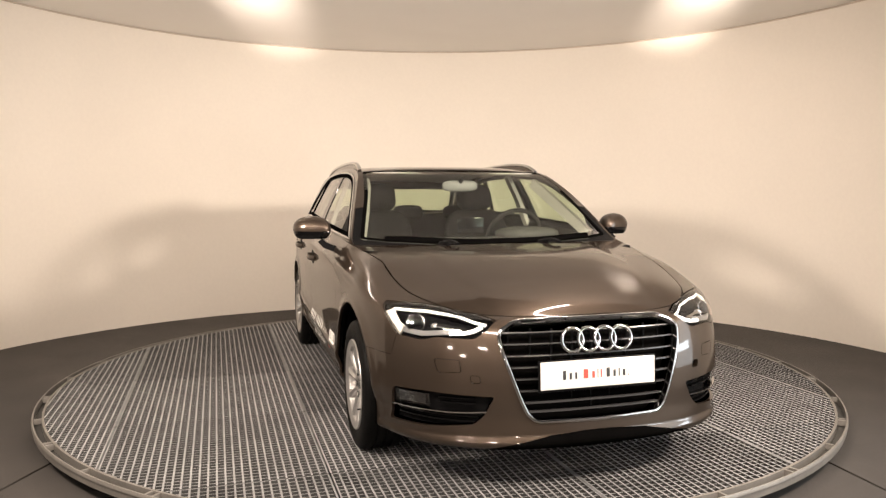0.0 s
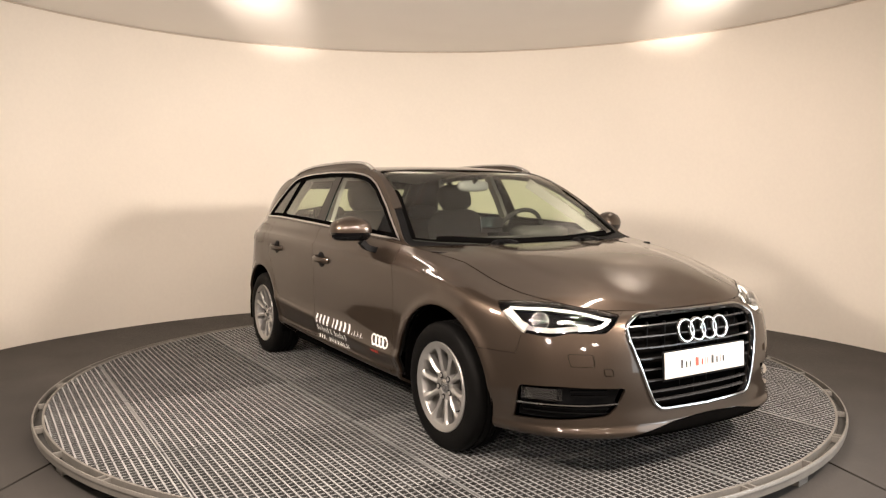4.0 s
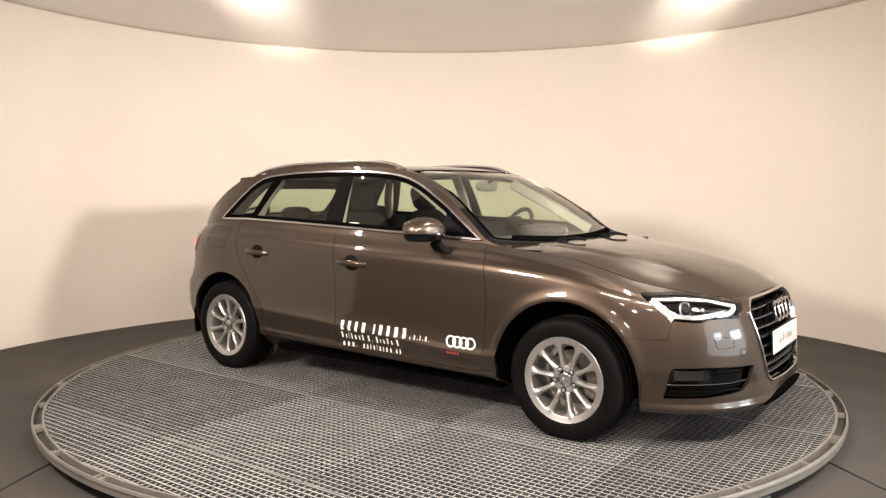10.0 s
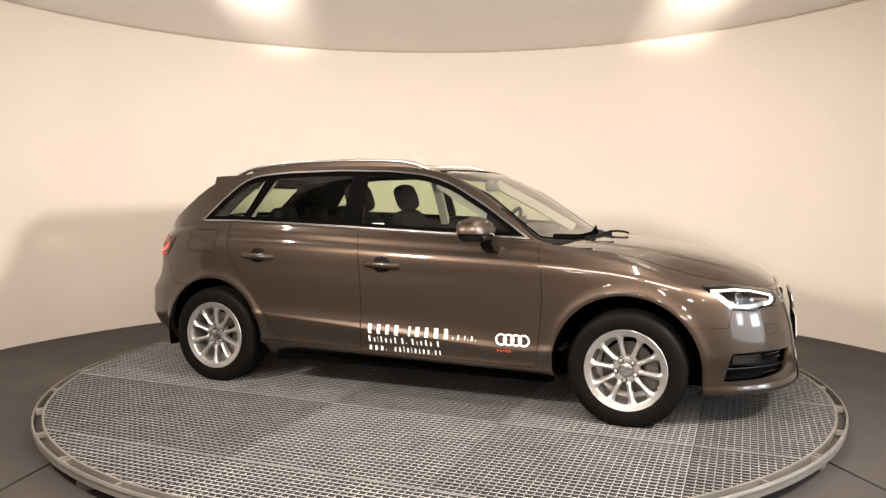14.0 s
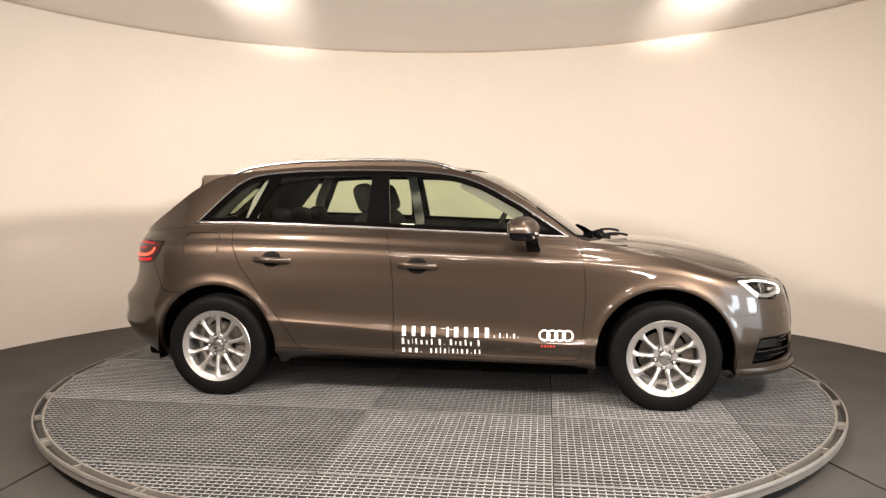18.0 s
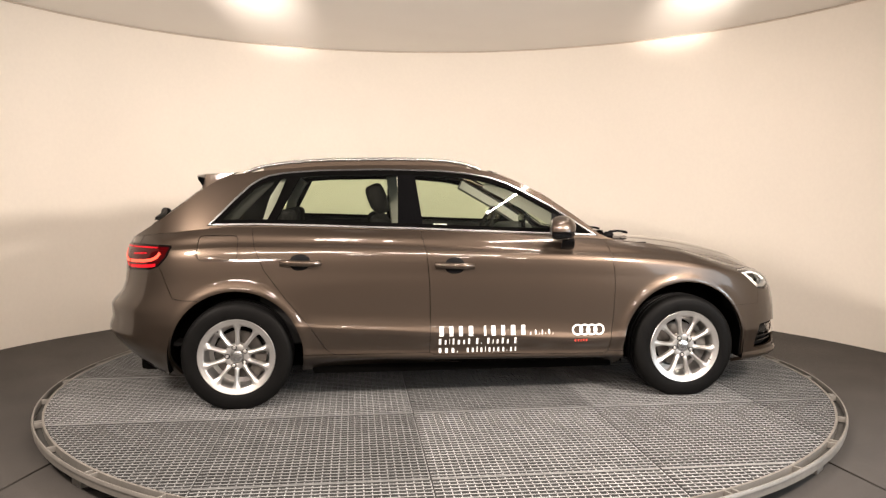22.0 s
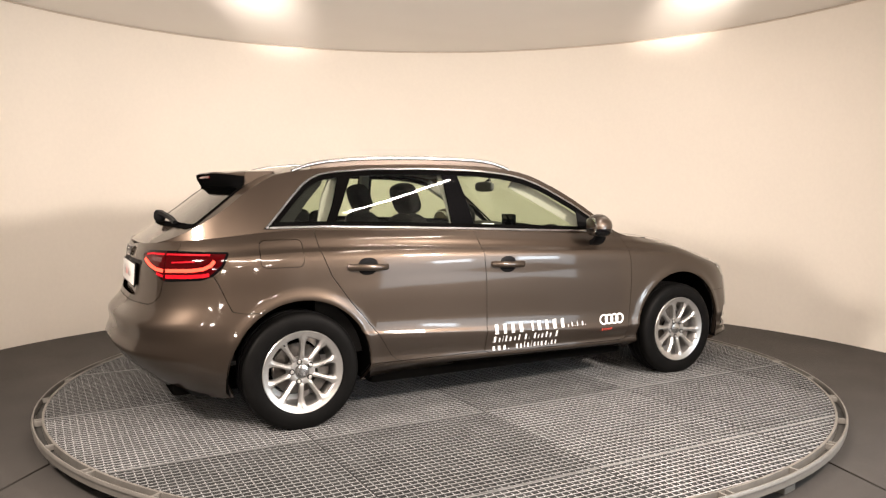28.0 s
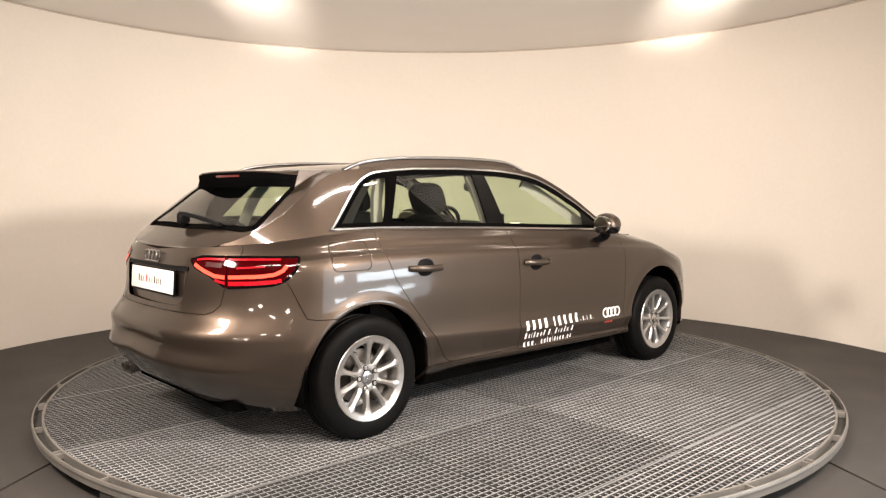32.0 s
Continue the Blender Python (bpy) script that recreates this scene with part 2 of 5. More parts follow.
def turntable():
    base = tagged(new("turntable"), "round steel turntable decked with galvanised bar grating, slowly turning", "turntable")
    R_OUT, R_IN, R_DECK = 2.50, 2.443, 2.436
    PITCH = .0355
    # rim: two thin upright rings, a channel between them, bridged at the segment joints
    bm = bmesh.new()
    lathe(bm, [(R_OUT - .010, -.035), (R_OUT - .010, 0), (R_OUT - .003, .001), (R_OUT, -.003), (R_OUT + .002, -.014), (R_OUT - .004, -.017), (R_OUT - .004, -.048), (R_OUT - .03, -.052)], "z", 180)
    part("outer_ring", bm, RAIL, base, "rounded grey steel outer band", 50)
    bm = bmesh.new()
    lathe(bm, [(R_IN - .006, -.035), (R_IN - .006, 0), (R_IN + .006, 0), (R_IN + .006, -.035)], "z", 180)
    part("inner_ring", bm, RAIL, base, smooth=50)
    bm = bmesh.new()
    lathe(bm, [(R_IN - .02, -.036), (R_OUT - .01, -.036)], "z", 120)
    lathe(bm, [(0.0005, -.045), (R_IN - .02, -.045)], "z", 120)
    part("pan", bm, PIT, base, "dark pan under the grating", 50)
    bm = bmesh.new()
    box(bm, (R_IN + .004, -.006, -.03), (R_OUT - .012, .006, -.001), .001)
    me = bm_mesh("bridge", bm, RAIL)
    seg = 22.5
    for k in range(16):
        for off in (-.5, .5, seg / 2):
            hang("bridge", me, base, m=Matrix.Rotation(radians(k * seg + off), 4, "Z"))
    # feet under the rim
    bm = bmesh.new()
    box(bm, (2.36, -.05, FLOOR + .001), (2.46, .05, FLOOR + .03), .004)
    box(bm, (2.385, -.03, FLOOR + .03), (2.44, .03, -.046), .003)
    me = bm_mesh("foot", bm, RAIL)
    for k in range(12):
        hang("foot", me, base, m=Matrix.Rotation(radians(k * 30 + 11), 4, "Z"))
    # gratings, one metre square, cut to the circle at the edge
    xs = (-2.5, -1.27, -.27, .755, 1.74, 2.5)
    ys = (-2.5, -2.0, -1.02, 0.0, 1.0, 2.0, 2.5)

    def chord(u, r=R_DECK):
        return math.sqrt(max(0, r * r - u * u))

    for i in range(len(xs) - 1):
        for j in range(len(ys) - 1):
            x0, x1, y0, y1 = xs[i] + .004, xs[i + 1] - .004, ys[j] + .004, ys[j + 1] - .004
            verts, faces = [], []

            def bar(ax, ay, bx, by, wide, top, deep):
                d = Vector((bx - ax, by - ay, 0))
                if bx - ax + by - ay < .02:
                    return
                s = Vector((-d.y, d.x, 0)).normalized() * wide / 2
                k = len(verts)
                for p in ((ax, ay), (bx, by)):
                    for sx, z in ((-1, top - deep), (-1, top), (1, top), (1, top - deep)):
                        verts.append((p[0] + s.x * sx, p[1] + s.y * sx, z))
                for q in ((0, 1, 5, 4), (1, 2, 6, 5), (2, 3, 7, 6), (0, 3, 2, 1), (4, 5, 6, 7)):
                    faces.append([k + v for v in q])

            n = max(2, round((y1 - y0) / PITCH))
            for k in range(n + 1):
                y = y0 + (y1 - y0) * k / n
                c = chord(y)
                edge = k in (0, n)
                bar(max(x0, -c), y, min(x1, c), y, .015 if edge else .0085, .0 if edge else -.001, .03)
            n = max(2, round((x1 - x0) / PITCH))
            for k in range(1, n + 1):
                x = x0 + (x1 - x0) * k / n
                c = chord(x)
                bar(x, max(y0, -c), x, min(y1, c), .0055, -.0045, .012)
            if faces:
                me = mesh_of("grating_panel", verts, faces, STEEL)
                me.materials.append(SHADED_FLANK)
                # bar tops plain steel, all other faces in the darker painted shade
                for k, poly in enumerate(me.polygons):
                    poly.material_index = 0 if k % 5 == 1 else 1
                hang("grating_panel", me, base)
    return base


TABLE = turntable()


# ---- the car's surfaces ----
def curve(xs, ys):
    """A smooth monotone curve through a few knots."""
    xs, ys = np.array(xs, float), np.array(ys, float)
    h, d = np.diff(xs), np.diff(ys) / np.diff(xs)
    m = np.empty(len(xs))
    m[0], m[-1] = d[0], d[-1]
    for i in range(1, len(xs) - 1):
        m[i] = 0 if d[i - 1] * d[i] <= 0 else (h[i - 1] + h[i]) * 3 / ((2 * h[i] + h[i - 1]) / d[i - 1] + (h[i] + 2 * h[i - 1]) / d[i])

    def at(x):
        x = np.clip(np.asarray(x, float), xs[0], xs[-1])
        i = np.clip(np.searchsorted(xs, x) - 1, 0, len(xs) - 2)
        t = (x - xs[i]) / h[i]
        return ((1 + 2 * t) * (1 - t) ** 2 * ys[i] + t * (1 - t) ** 2 * h[i] * m[i]
                + t * t * (3 - 2 * t) * ys[i + 1] + t * t * (t - 1) * h[i] * m[i + 1])
    return at


# The body's feature lines, sill to belt: heights round the car from tail to nose,
# half widths along the flank, and the reach of tail and nose.
ROUND = (-2.55, -1.9, -1.3, -0.8, 0, 0.8, 1.3, 1.75, 2.15, 2.55)
FLANK = (-1.3, -0.5, 0.2, 0.8, 1.3)


def line(z, w, tail, nose):
    return curve(ROUND, z), curve(FLANK, w), tail, nose


LINES = (
    line((.20, .17, .180, .190, .188, .182, .172, .172, .172, .168), (.77, .70, .69, .70, .78), -1.92, 2.11),
    line((.27, .25, .235, .238, .226, .218, .210, .195, .197, .20), (.82, .79, .78, .79, .846), -2.03, 2.172),
    line((.36, .33, .30, .284, .262, .252, .258, .25, .252, .255), (.855, .866, .868, .868, .864), -2.12, 2.166),
    line((.445, .398, .36, .335, .312, .298, .315, .31, .315, .32), (.860, .866, .868, .869, .870), -2.175, 2.157),
    line((.505, .48, .478, .458, .406, .361, .40, .38, .390, .40), (.876, .893, .897, .896, .888), -2.152, 2.152),
    line((.572, .558, .525, .476, .447, .402, .46, .47, .475, .48), (.872, .885, .8835, .886, .888), -2.155, 2.145),
    line((.64, .66, .72, .75, .74, .72, .68, .58, .570, .56), (.864, .884, .889, .888, .882), -2.085, 2.13),
    line((.80, .88, .916, .913, .882, .85, .809, .70, .652, .63), (.846, .874, .888, .884, .866), -2.055, 2.105),
    line((.86, .915, .938, .933, .902, .870, .829, .725, .678, .655), (.824, .854, .869, .865, .848), -2.045, 2.09),
    line((.90, .945, .985, .980, .950, .915, .864, .746, .698, .685), (.80, .835, .843, .838, .80), -2.035, 2.072),
    line((.94, .98, 1.03, 1.018, .992, .950, .886, .770, .713, .708), (.765, .80, .812, .800, .720), -2.02, 2.045),
)
NROW = len(LINES)


def corner(S, w, reach, sign):
    f = np.clip((np.abs(S) - 1.3) / 1.25, 0, 1)
    r = f ** 1.4 / (f ** 1.4 + (1 - f) ** 1.4) * math.pi / 2
    return sign * (1.3 + (abs(reach) - 1.3) * np.sin(r) ** 0.714), w * np.cos(r) ** 0.714


def row_point(j, S):
    z, w, tail, nose = LINES[j]
    S = np.asarray(S, float)
    half = w(S)
    xf, yf = corner(S, half, nose, 1)
    xr, yr = corner(S, half, tail, -1)
    x = np.where(S > 1.3, xf, np.where(S < -1.3, xr, S))
    y = np.where(S > 1.3, yf, np.where(S < -1.3, yr, half))
    return x, y, z(S)


CREASED = (2, 3, 4, 5, 7)


def flank(S, z):
    """The lower body's skin at S round the car and height z: x, half width, z."""
    S, z = np.broadcast_arrays(np.asarray(S, float), np.asarray(z, float))
    X, Y, Z = (np.stack(a) for a in zip(*(row_point(j, S) for j in range(NROW))))
    j = np.clip((z[None] >= Z).sum(0) - 1, 0, NROW - 2)
    g = lambda A, k: np.take_along_axis(A, np.clip(k, 0, NROW - 1)[None], 0)[0]
    z0, z1 = g(Z, j), g(Z, j + 1)
    t = np.clip((z - z0) / (z1 - z0), -0.2, 1.2)
    out = []
    sharp = np.isin(np.arange(NROW), CREASED)
    for A in (X, Y):
        a, b = g(A, j), g(A, j + 1)
        d = (b - a) / (z1 - z0)
        zp, zn = g(Z, j - 1), g(Z, j + 2)
        dp = np.where(j > 0, (a - g(A, j - 1)) / np.maximum(z0 - zp, 1e-4), d)
        dn = np.where(j < NROW - 2, (g(A, j + 2) - b) / np.maximum(zn - z1, 1e-4), d)
        m0 = np.where(sharp[j], d * .8 + .2 * dp, (d + dp) / 2) * (z1 - z0)
        m1 = np.where(sharp[j + 1], d * .8 + .2 * dn, (d + dn) / 2) * (z1 - z0)
        out.append((1 + 2 * t) * (1 - t) ** 2 * a + t * (1 - t) ** 2 * m0 + t * t * (3 - 2 * t) * b + t * t * (t - 1) * m1)
    # a slight flare round the wheel arches
    for cx, cz, r in ((1.314, .308, .383), (-1.318, .300, .372)):
        d = np.hypot(out[0] - cx, z - cz) - r
        out[1] = out[1] + .009 * np.exp(-((d - .012) / .030) ** 2)
    return out[0], out[1], z


RIM_S = np.linspace(-2.55, 2.55, 400)
RIM_X, RIM_Y, RIM_Z = row_point(NROW - 1, RIM_S)
belt_y = lambda x: np.interp(x, RIM_X, RIM_Y)
belt_z = lambda x: np.interp(x, RIM_X, RIM_Z)
ROOF_MID = curve((-2.02, -1.93, -1.785, -1.565, -1.46, -1.40, -1.0, -.5, -.1, .12, .3, .56, .744, .928, 1.0),
                 (.945, 1.004, 1.098, 1.262, 1.330, 1.350, 1.386, 1.40, 1.398, 1.386, 1.343, 1.207, 1.078, .952, .915))
ROOF_EDGE = curve((-1.98, -1.88, -1.70, -1.5, -1.38, -1.25, -1.1, -.8, -.4, -.1, .05, .2, .36, .52, .68, .83, .95),
                  (.955, 1.0, 1.110, 1.257, 1.318, 1.342, 1.359, 1.381, 1.388, 1.381, 1.367, 1.338, 1.272, 1.182, 1.072, .964, .928))


def cabin(x, z):
    """The greenhouse side at x and z: its half width."""
    d = z - belt_z(x)
    return belt_y(x) - .40 * d - .25 * d * np.abs(d)


def roof(x, y):
    """The greenhouse top at x, y: its height."""
    e = ROOF_EDGE(x)
    w = np.maximum(cabin(x, e), .05)
    return e + (ROOF_MID(x) - e) * (1 - np.abs(np.clip(y / w, -1, 1)) ** 2.6)


HOOD_MID = curve((.90, .95, 1.2, 1.45, 1.66, 1.88, 2.0, 2.045), (.948, .947, .932, .906, .866, .797, .742, .708))


def hood(x, y):
    e = belt_z(x)
    w = np.maximum(belt_y(x), .02)
    k = np.clip((.56 - .12 * (x - .95) - np.abs(y)) / .07, 0, 1)
    ridge = .006 * k * k * (3 - 2 * k) * np.clip((2.03 - x) / .2, 0, 1) * np.clip((x - .9) / .2, 0, 1)
    return e + (HOOD_MID(x) - e) * (1 - np.abs(np.clip(y / w, -1, 1)) ** 3.2) + ridge


def flank_right(A, off=0.0):
    x, y, z = flank(A[:, 0], A[:, 1])
    return np.stack([x, -y, z], 1)


def cabin_right(A):
    return np.stack([A[:, 0], -cabin(A[:, 0], A[:, 1]), A[:, 1]], 1)


def roof_top(A):
    return np.stack([A[:, 0], A[:, 1], roof(A[:, 0], A[:, 1])], 1)


def hood_top(A):
    return np.stack([A[:, 0], A[:, 1], hood(A[:, 0], A[:, 1])], 1)


def normals(surface, A):
    e = 2e-3
    u = surface(A + (e, 0)) - surface(A - (e, 0))
    v = surface(A + (0, e)) - surface(A - (0, e))
    n = np.cross(u, v)
    n /= np.maximum(np.linalg.norm(n, axis=1, keepdims=True), 1e-9)
    P = surface(A)
    ref = np.stack([np.clip(P[:, 0], -1.2, 1.2), np.zeros(len(P)), np.full(len(P), .5)], 1)
    n *= np.where(((P - ref) * n).sum(1) < 0, -1, 1)[:, None]
    return P, n


def flat_sheet(cols, levels):
    """A flat sheet to cut panels from: columns, and the levels up each column."""
    bm = bmesh.new()
    grid = [[bm.verts.new((c, z, 0)) for z in levels(c)] for c in cols]
    for a, b in zip(grid, grid[1:]):
        for k in range(len(a) - 1):
            bm.faces.new((a[k], b[k], b[k + 1], a[k + 1]))
    return bm


def cut(bm, pts, closed=True):
    pts = [Vector((*p, 0)) for p in pts]
    for p, q in zip(pts, pts[1:] + pts[:1] if closed else pts[1:]):
        x0, x1, y0, y1 = min(p.x, q.x) - .002, max(p.x, q.x) + .002, min(p.y, q.y) - .002, max(p.y, q.y) + .002
        faces = []
        for f in bm.faces:
            v0 = f.verts[0].co
            if v0.x < x0 - .09 or v0.x > x1 + .09 or v0.y < y0 - .09 or v0.y > y1 + .09:
                continue
            c = [v.co for v in f.verts]
            if max(v.x for v in c) > x0 and min(v.x for v in c) < x1 and max(v.y for v in c) > y0 and min(v.y for v in c) < y1:
                faces.append(f)
        geom = faces + list({e for f in faces for e in f.edges}) + list({v for f in faces for v in f.verts})
        d = q - p
        if geom and d.length > 1e-6:
            bmesh.ops.bisect_plane(bm, geom=geom, dist=2e-4, plane_co=p, plane_no=Vector((-d.y, d.x, 0)).normalized())


def within(poly, x, y):
    hit = False
    for (x0, y0), (x1, y1) in zip(poly, poly[1:] + poly[:1]):
        if (y0 > y) != (y1 > y) and x < (x1 - x0) * (y - y0) / (y1 - y0) + x0:
            hit = not hit
    return hit


def shrink(poly, d):
    """The outline moved inwards by d."""
    area = sum(a[0] * b[1] - b[0] * a[1] for a, b in zip(poly, poly[1:] + poly[:1]))
    s, out, n = math.copysign(1, area), [], len(poly)
    for i in range(n):
        a, b, c = (Vector(poly[(i + k) % n]) for k in (-1, 0, 1))
        u, v = (b - a).normalized(), (c - b).normalized()
        m = Vector((-u.y - v.y, u.x + v.x)) * s
        k = d / max(.35, m.length / 2) if m.length > 1e-6 else d
        p = b + m.normalized() * k
        out.append((p.x, p.y))
    return out


def rounded(poly, r, steps=4):
    out, n = [], len(poly)
    for i in range(n):
        a, b, c = (Vector(poly[(i + k) % n]) for k in (-1, 0, 1))
        ra, rc = min(r, (a - b).length * .45), min(r, (c - b).length * .45)
        p, q = b + (a - b).normalized() * ra, b + (c - b).normalized() * rc
        for k in range(steps + 1):
            t = k / steps
            o = p * (1 - t) ** 2 + b * 2 * t * (1 - t) + q * t * t
            out.append((o.x, o.y))
    return out


def sort_faces(bm, regions, rest):
    """Shares out the sheet's faces among outlines, the first that holds a face's middle."""
    found = {rest: []}
    boxes = [(n, p, min(a for a, b in p), max(a for a, b in p), min(b for a, b in p), max(b for a, b in p)) for n, p in regions]
    for f in bm.faces:
        c = f.calc_center_median()
        for n, p, x0, x1, y0, y1 in boxes:
            if x0 <= c.x <= x1 and y0 <= c.y <= y1 and within(p, c.x, c.y):
                found.setdefault(n, []).append(f)
                break
        else:
            found[rest].append(f)
    return found


def skin_data(faces, surface, gap=.0018, depth=.014, sink=0.0, seam=None):
    """A curved panel with a gap round it and a flange turned inwards: points, normals and faces."""
    own = set(faces)
    verts = list({v for f in faces for v in f.verts})
    index = {v: i for i, v in enumerate(verts)}
    A = np.array([(v.co.x, v.co.y) for v in verts])
    edges, push = [], {}
    for f in faces:
        c = f.calc_center_median()
        for lp in f.loops:
            e = lp.edge
            if sum(g in own for g in e.link_faces) == 1:
                a, b = lp.vert, lp.link_loop_next.vert
                if seam and seam(a.co) and seam(b.co):
                    continue
                edges.append((index[a], index[b]))
                d = b.co - a.co
                nrm = Vector((-d.y, d.x, 0)).normalized()
                if nrm.dot(c - a.co) < 0:
                    nrm.negate()
                for v in (a, b):
                    push.setdefault(v, []).append(nrm)
    for v, ns in push.items():
        m = sum(ns, Vector())
        if m.length > .2:
            m.normalize()
            k = gap / max(.5, min(m.dot(n) for n in ns))
            if seam and seam(v.co):
                m.x = 0
            A[index[v]] += (m.x * k, m.y * k)
    P, N = normals(surface, A)
    if seam:
        on = np.array([bool(seam(v.co)) for v in verts])
        N[on, 1] = 0
        P[on, 1] = 0
    P = P - N * sink
    fs = []
    for f in faces:
        k = [index[v] for v in f.verts]
        Q = P[k] - P[k].mean(0)
        n = np.cross(Q, np.roll(Q, -1, 0)).sum(0)
        fs.append(k if n @ N[k[0]] >= 0 else k[::-1])
    if depth:
        base = len(P)
        ring = sorted({i for e in edges for i in e})
        at = {v: base + 2 * i for i, v in enumerate(ring)}
        low = P[ring] - N[ring] * depth
        out = {i: np.zeros(3) for i in ring}
        new_faces = []
        for a, b in edges:
            q = [at[a], at[a] + 1, at[b] + 1, at[b]]
            n = np.cross(-N[a], P[b] - P[a])
            out[a] += n
            out[b] += n
            new_faces.append((q, n))
        P2, N2 = [], []
        for i, v in enumerate(ring):
            n = out[v] / max(np.linalg.norm(out[v]), 1e-9)
            P2 += [P[v], low[i]]
            N2 += [n, n]
        P, N = np.vstack([P, P2]), np.vstack([N, N2])
        for q, n in new_faces:
            fs.append(q)
    return P, N, fs


def skin_mesh(name, sets, mat):
    """One mesh from skins, each with a flag that mirrors it to the car's other side."""
    V, M, F, k = [], [], [], 0
    for (P, N, fs), flip in sets:
        s = np.array([1, -1, 1]) if flip else np.ones(3)
        V.append(P * s)
        M.append(N * s)
        F += [[k + i for i in (f[::-1] if flip else f)] for f in fs]
        k += len(P)
    V, M = np.vstack(V), np.vstack(M)
    me = bpy.data.meshes.new(name)
    me.from_pydata(V.tolist(), [], F)
    me.materials.append(mat)
    me.polygons.foreach_set("use_smooth", [True] * len(me.polygons))
    me.normals_split_custom_set_from_vertices(M.tolist())
    return me


# ---- the car ----
CAR = tagged(new("car"), "brown-grey metallic five-door hatchback with lit lamps on the turntable", "car")
OFFSET = Matrix.Translation((.0661, .0217, 0))
CENTRE = lambda c: abs(c.x) > 2.5495
WHEELS = ((1.318, .772), (-1.318, .760))
HUB = .298

S_SAMPLE = np.linspace(-2.55, 2.55, 1200)


def S_at(x, z):
    """The place round the car that lies at x on the height z."""
    return float(np.interp(x, flank(S_SAMPLE, np.full(1200, z))[0], S_SAMPLE))


def arch(cx, cz, r, n=40):
    pts = [(cx + r * math.cos(radians(-30 + 240 * k / n)), cz + r * math.sin(radians(-30 + 240 * k / n))) for k in range(n + 1)]
    pts = [(cx + r * .90, .05)] + pts[4:-4] + [(cx - r * .90, .05)]
    return [(S_at(x, z), z) for x, z in pts]


HEADLIGHT = rounded([(1.672, .752), (1.80, .752), (1.95, .738), (2.155, .700), (2.145, .668), (2.10, .632), (1.97, .636), (1.91, .619), (1.80, .632), (1.742, .685)], .012)
GRILLE = rounded([(2.60, .699), (2.36, .700), (2.225, .698), (2.178, .655), (2.19, .59), (2.217, .50), (2.268, .33), (2.295, .302), (2.60, .296)], .02)
FOG = rounded([(1.79, .412), (1.93, .416), (2.165, .404), (2.125, .33), (2.085, .292), (1.92, .272), (1.745, .266), (1.752, .285)], .014)
TAIL = rounded([(-1.683, .926), (-1.705, .86), (-1.752, .812), (-1.80, .792), (-2.01, .780), (-2.085, .832), (-2.17, .865), (-2.205, .905), (-2.13, .927), (-1.90, .930)], .012)
FLAP = rounded([(S_at(x, z), z) for x, z in ((-1.521, .982), (-1.302, .982), (-1.304, .844), (-1.524, .844))], .035)
RECESS = rounded([(-2.60, .868), (-2.20, .868), (-2.215, .84), (-2.245, .70), (-2.28, .682), (-2.60, .676)], .015)
WASHER = rounded([(1.962, .551), (2.052, .549), (2.058, .499), (1.974, .497)], .012)
TOW = rounded([(2.085, .49), (2.118, .488), (2.122, .458), (2.09, .458)], .008)
LIP = [(2.02, .0), (2.02, .176), (2.16, .205), (2.35, .245), (2.7, .262), (2.7, 0)]
VALANCE = [(-1.86, .0), (-1.86, .19), (-2.0, .225), (-2.2, .255), (-2.7, .275), (-2.7, 0)]
DOOR_F = [(-.285, 1.2), (-.273, 1.0), (-.241, .871), (-.226, .708), (-.222, .511), (-.226, .300), (-.20, .290), (.815, .272), (.842, .285), (.868, .514), (.875, .677), (.866, .78), (.849, .88), (.825, .953), (.80, 1.2)]
DOOR_R = [(-1.235, 1.2), (-1.222, .98), (-1.211, .919), (-1.158, .788), (-1.047, .635), (-.902, .46), (-.82, .335), (-.79, .310), (-.755, .300), (-.226, .300), (-.222, .511), (-.226, .708), (-.241, .871), (-.273, 1.0), (-.285, 1.2)]
BUMPER_F = [(1.50, .0), (1.50, .545), (1.775, .542), (1.80, .632), (1.91, .625), (2.0, .66), (2.145, .668), (2.155, .702), (2.16, .9), (2.7, .9), (2.7, 0)]
SILL = [(-1.05, .0), (-1.05, .302), (-.755, .300), (-.226, .300), (-.20, .290), (.815, .272), (.842, .285), (1.05, .285), (1.05, 0)]
BUMPER_R = [(-1.45, .0), (-1.45, .621), (-1.60, .622), (-1.654, .633), (-1.690, .690), (-1.752, .812), (-1.85, .82), (-2.01, .80), (-2.03, .70), (-2.06, .668), (-2.10, .655), (-2.7, .648), (-2.7, 0)]
HATCH = [(-1.935, 1.2), (-1.926, .95), (-2.0, .85), (-2.01, .78), (-2.03, .70), (-2.06, .668), (-2.10, .655), (-2.7, .648), (-2.7, 1.2)]
ARCH_F, ARCH_R = arch(1.314, .308, .383), arch(-1.318, .300, .372)


def lower_levels(S):
    zs = [float(row_point(j, S)[2]) for j in range(NROW)]
    out = []
    for a, b in zip(zs, zs[1:]):
        k = 4
        out += [a + (b - a) * i / k for i in range(k)]
    return out + [zs[-1]]


